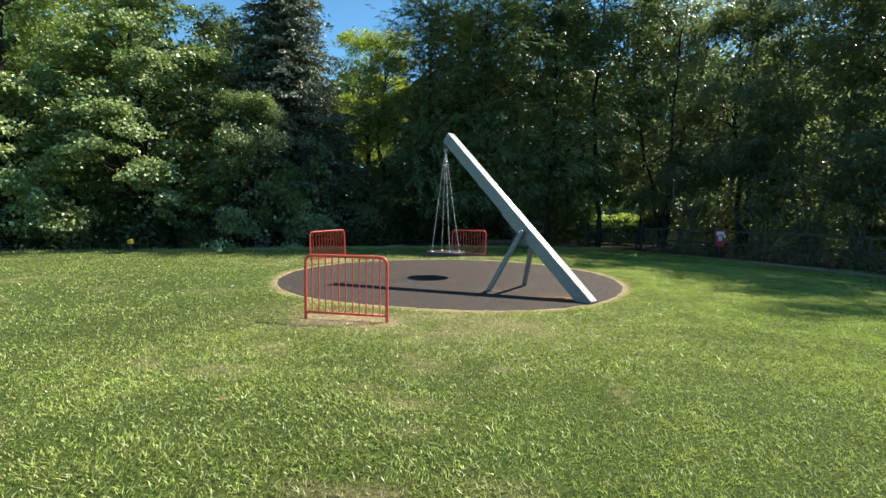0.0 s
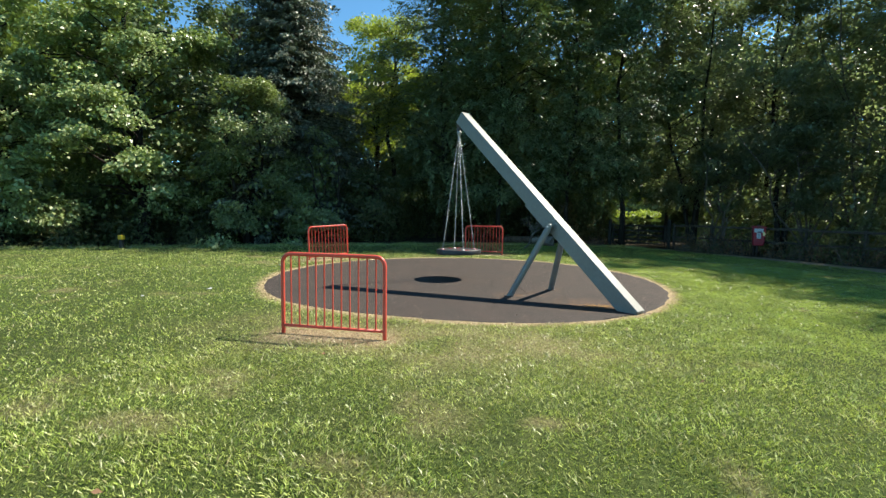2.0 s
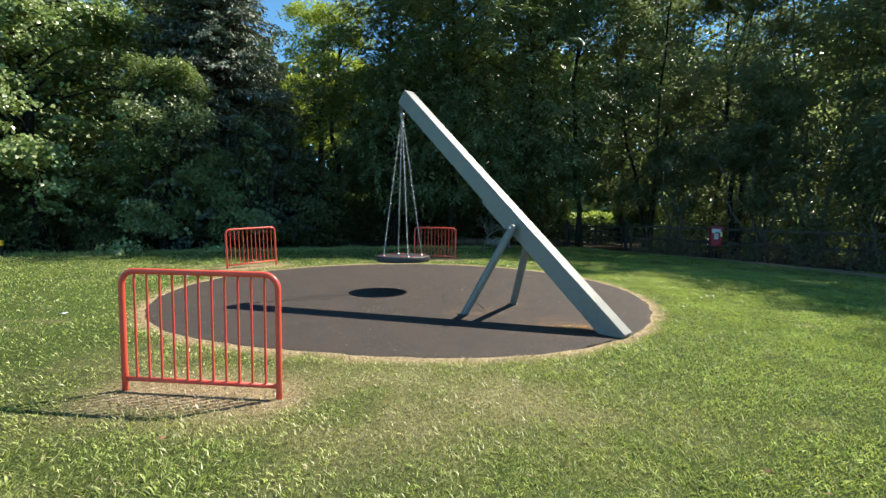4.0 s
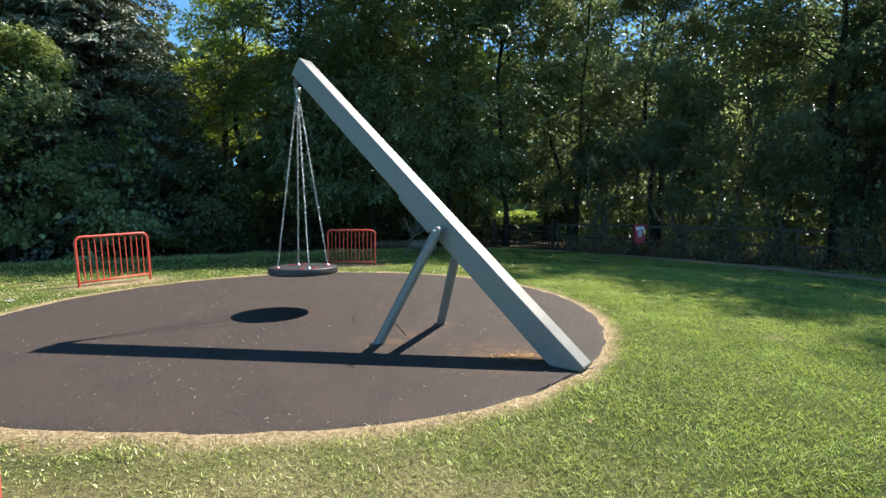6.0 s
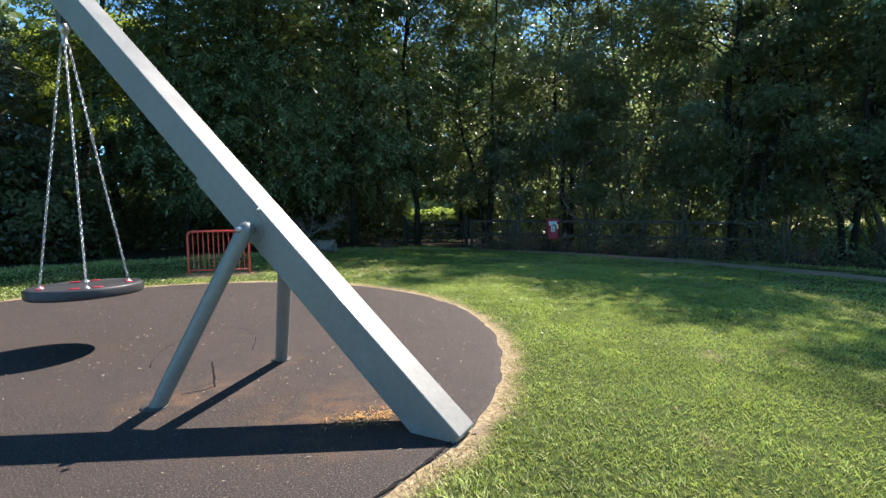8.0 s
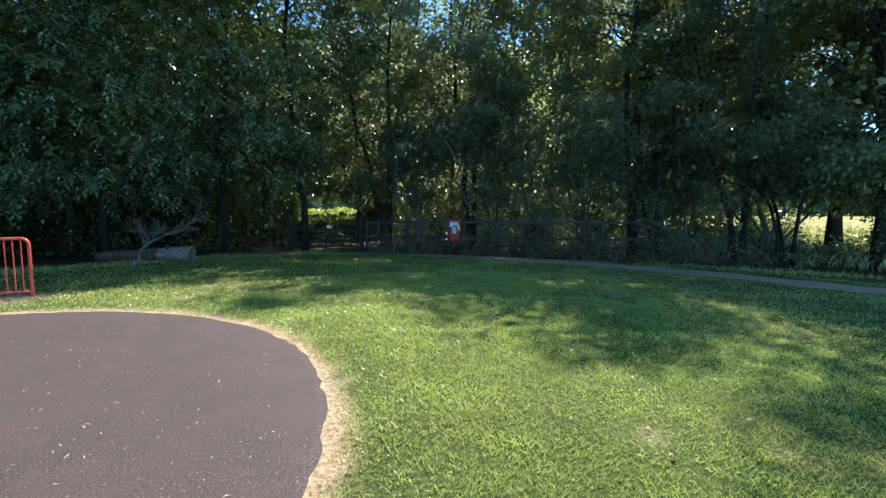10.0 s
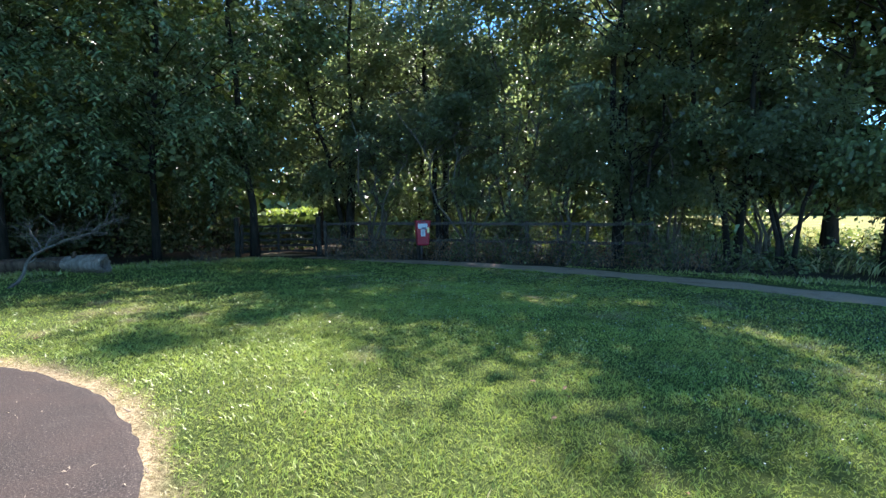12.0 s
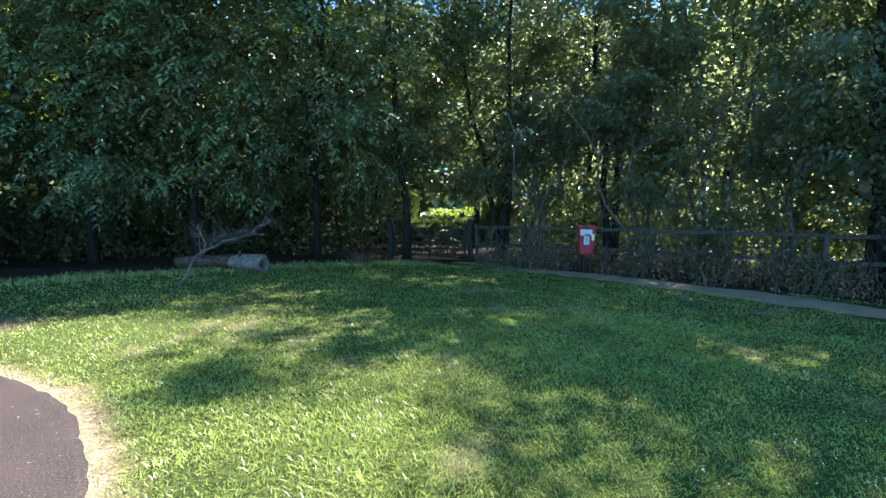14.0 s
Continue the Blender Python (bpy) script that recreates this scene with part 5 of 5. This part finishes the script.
def build_grass():
    rng = np.random.default_rng(21)
    vs, dr = [], []

    def sow(n, x0, x1, y0, y1, tall, wide, keep=None):
        x, y = rng.uniform(x0, x1, n), rng.uniform(y0, y1, n)
        k = lawn_keep(x, y)
        if keep is not None:
            k &= keep(x, y)
        x, y = x[k], y[k]
        tuft = 0.45 * lattice_noise(x, y, 0.22, 12) + 0.55 * lattice_noise(x, y, 0.75, 13)
        d = dryness(x, y)
        thin = rng.uniform(0, 1, len(x)) < (0.45 + 0.8 * tuft) * (1 - 0.25 * d) * (1 - 0.8 * bareness(x, y))
        x, y, tuft, d = x[thin], y[thin], tuft[thin], d[thin]
        n = len(x)
        hgt = tall * rng.uniform(0.5, 1.25, n) * (0.55 + 0.9 * tuft) * (1 - 0.2 * d)
        wid = wide * rng.uniform(0.7, 1.3, n)
        a, b = rng.uniform(0, 2 * math.pi, n), rng.uniform(0, 2 * math.pi, n)
        b = 2 * math.pi * 1.6 * lattice_noise(x, y, 0.5, 52) + rng.normal(0, 1.7, n)
        lean = hgt * rng.uniform(0.4, 1.8, n)
        g = land(x, y) - 0.004
        p = np.stack([x, y, g], -1)
        s = np.stack([np.cos(a), np.sin(a), 0 * a], -1) * wid[:, None] / 2
        bend = np.stack([np.cos(b) * lean, np.sin(b) * lean, hgt], -1)
        mid = p + bend * (0.32, 0.32, 0.55)
        vs.append(np.stack([p, mid + s, p + bend, mid - s], 1))
        dr.append(np.repeat(np.clip(d + (rng.uniform(0, 1, n) < 0.07 * (1 - 0.85 * smooth(x + 0.3 * (y - 9), 1.5, 4.5))) * 0.7, 0, 1), 4))

    # thick beside the way across the lawn, thinner and coarser away from it
    def way_distance(x, y):
        return np.hypot(x - np.interp(y, [0, 5, 9, 12, 20], [0, 0, 2.5, 4.2, 6.5]), np.minimum(y - 1.0, 0) + np.maximum(y - 14.0, 0))

    def band(a0, a1, b0, b1):
        def keep(x, y):
            d = way_distance(x, y)
            return rng.uniform(0, 1, len(x)) < smooth(d, a0, a1) * (1 - smooth(d, b0, b1))
        return keep
    sow(1300000, -6.5, 10.5, -1.5, 19.0, 0.029, 0.0066, band(-2, -1, 2.8, 6.0))
    sow(380000, -10.5, 14.0, -1.0, 23.0, 0.034, 0.011, band(2.0, 5.5, 6.5, 10.0))
    sow(300000, -22.0, 15.0, 0.0, 28.0, 0.036, 0.015, band(6.0, 10.0, 16.0, 26.0))
    sow(70000, CX - 5, CX + 5, CY - 5, CY + 5, 0.03, 0.012, lambda x, y: np.hypot(x - CX, y - CY) < CR + 0.10 + 0.2 * lattice_noise(x, y, 0.5, 19))
    v = np.concatenate(vs).reshape(-1, 3)
    me = array_mesh("grass", v, np.arange(len(v)).reshape(-1, 4), GRASS)
    at = me.attributes.new("dry", "FLOAT", "POINT")
    at.data.foreach_set("value", np.concatenate(dr).astype(np.float32))
    at = me.attributes.new("lush_haze", "FLOAT", "POINT")
    at.data.foreach_set("value", smooth(v[:, 0] + 0.3 * (v[:, 1] - 9), 1.5, 4.5).astype(np.float32))
    tagged(new("grass", me), "short mown green lawn grass with dry tufts", "grass", kind="stuff")

    # ranker grass at the foot of the trees and on the meadow's edge
    vs, n = [], 20000
    x = rng.uniform(-22, 19, n)
    y = wood_edge(x) + rng.normal(-0.2, 0.5, n)
    k = trail_distance(x, y) > 1.4
    x, y = x[k], y[k]
    n = len(x)
    hgt = rng.uniform(0.04, 0.15, n) * (0.4 + lattice_noise(x, y, 0.8, 15))
    a, b = rng.uniform(0, 6.28, n), rng.uniform(0, 6.28, n)
    p = np.stack([x, y, land(x, y) - 0.01], -1)
    s = np.stack([np.cos(a), np.sin(a), 0 * a], -1) * 0.012
    tip = p + np.stack([np.cos(b) * hgt * 0.6, np.sin(b) * hgt * 0.6, hgt], -1)
    v = np.stack([p - s, p + s, tip], 1).reshape(-1, 3)
    me = array_mesh("rough_grass", v, np.arange(len(v)).reshape(-1, 3), GRASS)
    at = me.attributes.new("dry", "FLOAT", "POINT")
    at.data.foreach_set("value", np.repeat(rng.uniform(0, 1, n) ** 3, 3).astype(np.float32))
    tagged(new("rough_grass", me), "longer rough grass along the edge of the trees", "grass", kind="stuff")


build_grass()


def build_meadow():
    rng = np.random.default_rng(23)
    n = 18000
    x, y = rng.uniform(17.5, 40, n), rng.uniform(6, 32, n)
    k = (y - x * 0.9 < 3.0) & (y > wood_edge(x) - 1.0)
    x, y = x[k], y[k]
    n = len(x)
    hgt = rng.uniform(0.15, 0.5, n) * (0.5 + lattice_noise(x, y, 2.0, 25))
    a, b = rng.uniform(0, 6.28, n), rng.uniform(0, 6.28, n)
    p = np.stack([x, y, land(x, y) - 0.01], -1)
    s = np.stack([np.cos(a), np.sin(a), 0 * a], -1) * 0.03
    bend = np.stack([np.cos(b) * hgt * 0.6, np.sin(b) * hgt * 0.6, hgt], -1)
    mid = p + bend * (0.3, 0.3, 0.55)
    v = np.stack([p, mid + s, p + bend, mid - s], 1).reshape(-1, 3)
    me = array_mesh("meadow_grass", v, np.arange(len(v)).reshape(-1, 4), GRASS)
    at = me.attributes.new("dry", "FLOAT", "POINT")
    at.data.foreach_set("value", np.repeat(0.35 + 0.65 * lattice_noise(x, y, 3.0, 26), 4).astype(np.float32))
    tagged(new("meadow_grass", me), "tall yellow-green meadow grass going to seed", "grass", kind="stuff")


build_meadow()


def scatter(name, label, category, x, y, z, size, slim, mat, seed, up=0.25):
    rng = np.random.default_rng(seed)
    n = len(x)
    c = np.stack([x, y, z], -1)
    nrm = unit(np.array((0, 0, 1.0)) + rng.normal(0, up, (n, 3)))
    ln = size * rng.uniform(0.5, 1.5, n)
    v, f = leaf_arrays(c, nrm, rng.normal(0, 1, (n, 3)), ln, ln * slim, 0.25)
    tagged(new(name, array_mesh(name, v, f, mat)), label, category, kind="stuff")


def build_scatter():
    rng = np.random.default_rng(31)
    n = 1900
    a, r = rng.uniform(0, 2 * math.pi, n), CR * np.sqrt(rng.uniform(0, 0.97, n))
    x, y = CX + r * np.cos(a), CY + r * np.sin(a)
    k = lattice_noise(x, y, 0.8, 17) + rng.uniform(0, 0.5, n) > 0.62
    scatter("leaf_litter", "scattered pale dry leaf and bark scraps on the rubber", "leaf litter", x[k], y[k], np.full(k.sum(), 0.012), 0.03, 0.2, CHIP, 32)
    n = 300
    x, y = 1.2 + rng.normal(0, 0.15, n), 9.88 + rng.normal(0, 0.06, n)
    k = np.hypot(x - CX, y - CY) < CR - 0.1
    scatter("dry_needles", "orange-brown dry needles gathered by the mast's foot", "leaf litter", x[k], y[k], np.full(k.sum(), 0.014), 0.05, 0.14, plain("needle_litter", (0.34, 0.19, 0.06), 0.8), 33)
    n = 12000
    x, y = rng.uniform(1.5, 12.5, n), rng.uniform(10.5, 22, n)
    k = lawn_keep(x, y) & (lattice_noise(x, y, 1.4, 18) * 0.7 + 0.5 * smooth(x - 0.25 * (y - 12), 2.5, 6.5) + rng.uniform(0, 0.3, n) > 0.82)
    x, y = x[k], y[k]
    scatter("clover_flowers", "small white clover and daisy heads in the grass", "flowers", x, y, land(x, y) + 0.036, 0.0095, 0.9, PETAL, 34, 0.5)
    n = 110
    x, y = rng.uniform(-6, 8, n), rng.uniform(2, 17, n)
    k = lawn_keep(x, y)
    x, y = x[k], y[k]
    scatter("fallen_leaves", "few brown fallen leaves lying in the grass", "leaves", x, y, land(x, y) + 0.03, 0.04, 0.6, BROWN_LEAF, 35)


build_scatter()


def build_paper(x, y, turn, size):
    """A crumpled scrap of white paper."""
    bm = bmesh.new()
    bmesh.ops.create_grid(bm, x_segments=6, y_segments=4, size=0.5)
    for v in bm.verts:
        v.co.z = 0.16 * math.sin(v.co.x * 7 + v.co.y * 3) + 0.1 * math.cos(v.co.y * 9)
    bmesh.ops.solidify(bm, geom=bm.faces[:], thickness=0.02)
    bmesh.ops.scale(bm, vec=(size, size * 0.55, size * 0.5), verts=bm.verts)
    me = bpy.data.meshes.new("paper_scrap")
    bm.to_mesh(me)
    bm.free()
    me.materials.append(WHITE_LABEL)
    ob = new("paper_scrap", me)
    ob.matrix_world = pose(x, y, float(land(x, y)) + 0.03, 0, 0, turn)
    tagged(ob, "small crumpled white paper scrap lying in the grass", "litter")


build_paper(-6.29, 13.15, 20, 0.12)
build_paper(-5.7, 9.57, 65, 0.10)
build_paper(-6.25, 8.65, 130, 0.07)


# ---------------------------------------------------------------- cracks and edging of the rubber
def build_cracks():
    rng = np.random.default_rng(51)

    def wander(pts, n=24):
        p = np.asarray(pts, float)
        t = np.linspace(0, len(p) - 1, n)
        q = np.stack([np.interp(t, np.arange(len(p)), p[:, k]) for k in (0, 1)], -1)
        for _ in range(3):
            q[1:-1] = (q[:-2] + 2 * q[1:-1] + q[2:]) / 4
        q[1:-1] += rng.normal(0, 0.003, (n - 2, 2))
        return q
    c = np.array((-0.28, 11.93))
    ring = [(c[0] + 0.45 * math.cos(radians(a)), c[1] + 0.9 * math.sin(radians(a))) for a in range(-10, 225, 15)]
    rim = [(CX + (CR + 0.06) * math.cos(radians(a)), CY + (CR + 0.06) * math.sin(radians(a))) for a in range(-54, -43, 2)]
    lines = [(ring, 0.008), (rim, 0.022), ([(-0.14, 11.45), (-0.05, 11.10), (0.03, 10.77)], 0.014), ([(0.03, 10.77), (-0.08, 10.69), (-0.19, 10.66)], 0.010)]
    for pts, w in lines:
        q = wander(pts)
        v, f = flat_strip(q, w * rng.uniform(0.4, 1.3, len(q)), 0.0105)
        v[:, :2] -= (CX, CY)
        v[:, 2] -= 0.006
        child(new("crack", array_mesh("crack", v, f, SEAM)), SURFACE, "dark open seam in the rubber")


build_cracks()


def build_edging():
    rng = np.random.default_rng(61)
    meshes = []
    for k in range(5):
        bm = bmesh.new()
        bmesh.ops.create_cube(bm, size=1, matrix=Matrix.Diagonal((0.34 + 0.05 * k, 0.055, 0.12, 1)))
        bmesh.ops.bevel(bm, geom=[e for e in bm.edges if (e.verts[0].co + e.verts[1].co).z > 0.05], offset=0.012, segments=1, affect="EDGES")
        for v in bm.verts:
            v.co += Vector(rng.normal(0, 0.006, 3))
        me = bpy.data.meshes.new("edging_stone")
        bm.to_mesh(me)
        bm.free()
        me.materials.append(CONCRETE)
        meshes.append(me)
    a = 0.0
    while a < 2 * math.pi - 0.03:
        k = rng.integers(5)
        ln = 0.36 + 0.05 * k
        mid = a + ln / 2 / CR
        if rng.uniform() < 0.3:
            st = child(new("edging_stone", meshes[k]), SURFACE)
            rr = float(rim_radius(mid - 2 * math.pi if mid > math.pi else mid)) + 0.02 + rng.normal(0, 0.008)
            st.matrix_local = pose(rr * math.cos(mid), rr * math.sin(mid), -0.07 + rng.normal(0, 0.004), rng.normal(0, 2), rng.normal(0, 1), math.degrees(mid) + 90 + rng.normal(0, 1.5))
        a += ln / CR


build_edging()
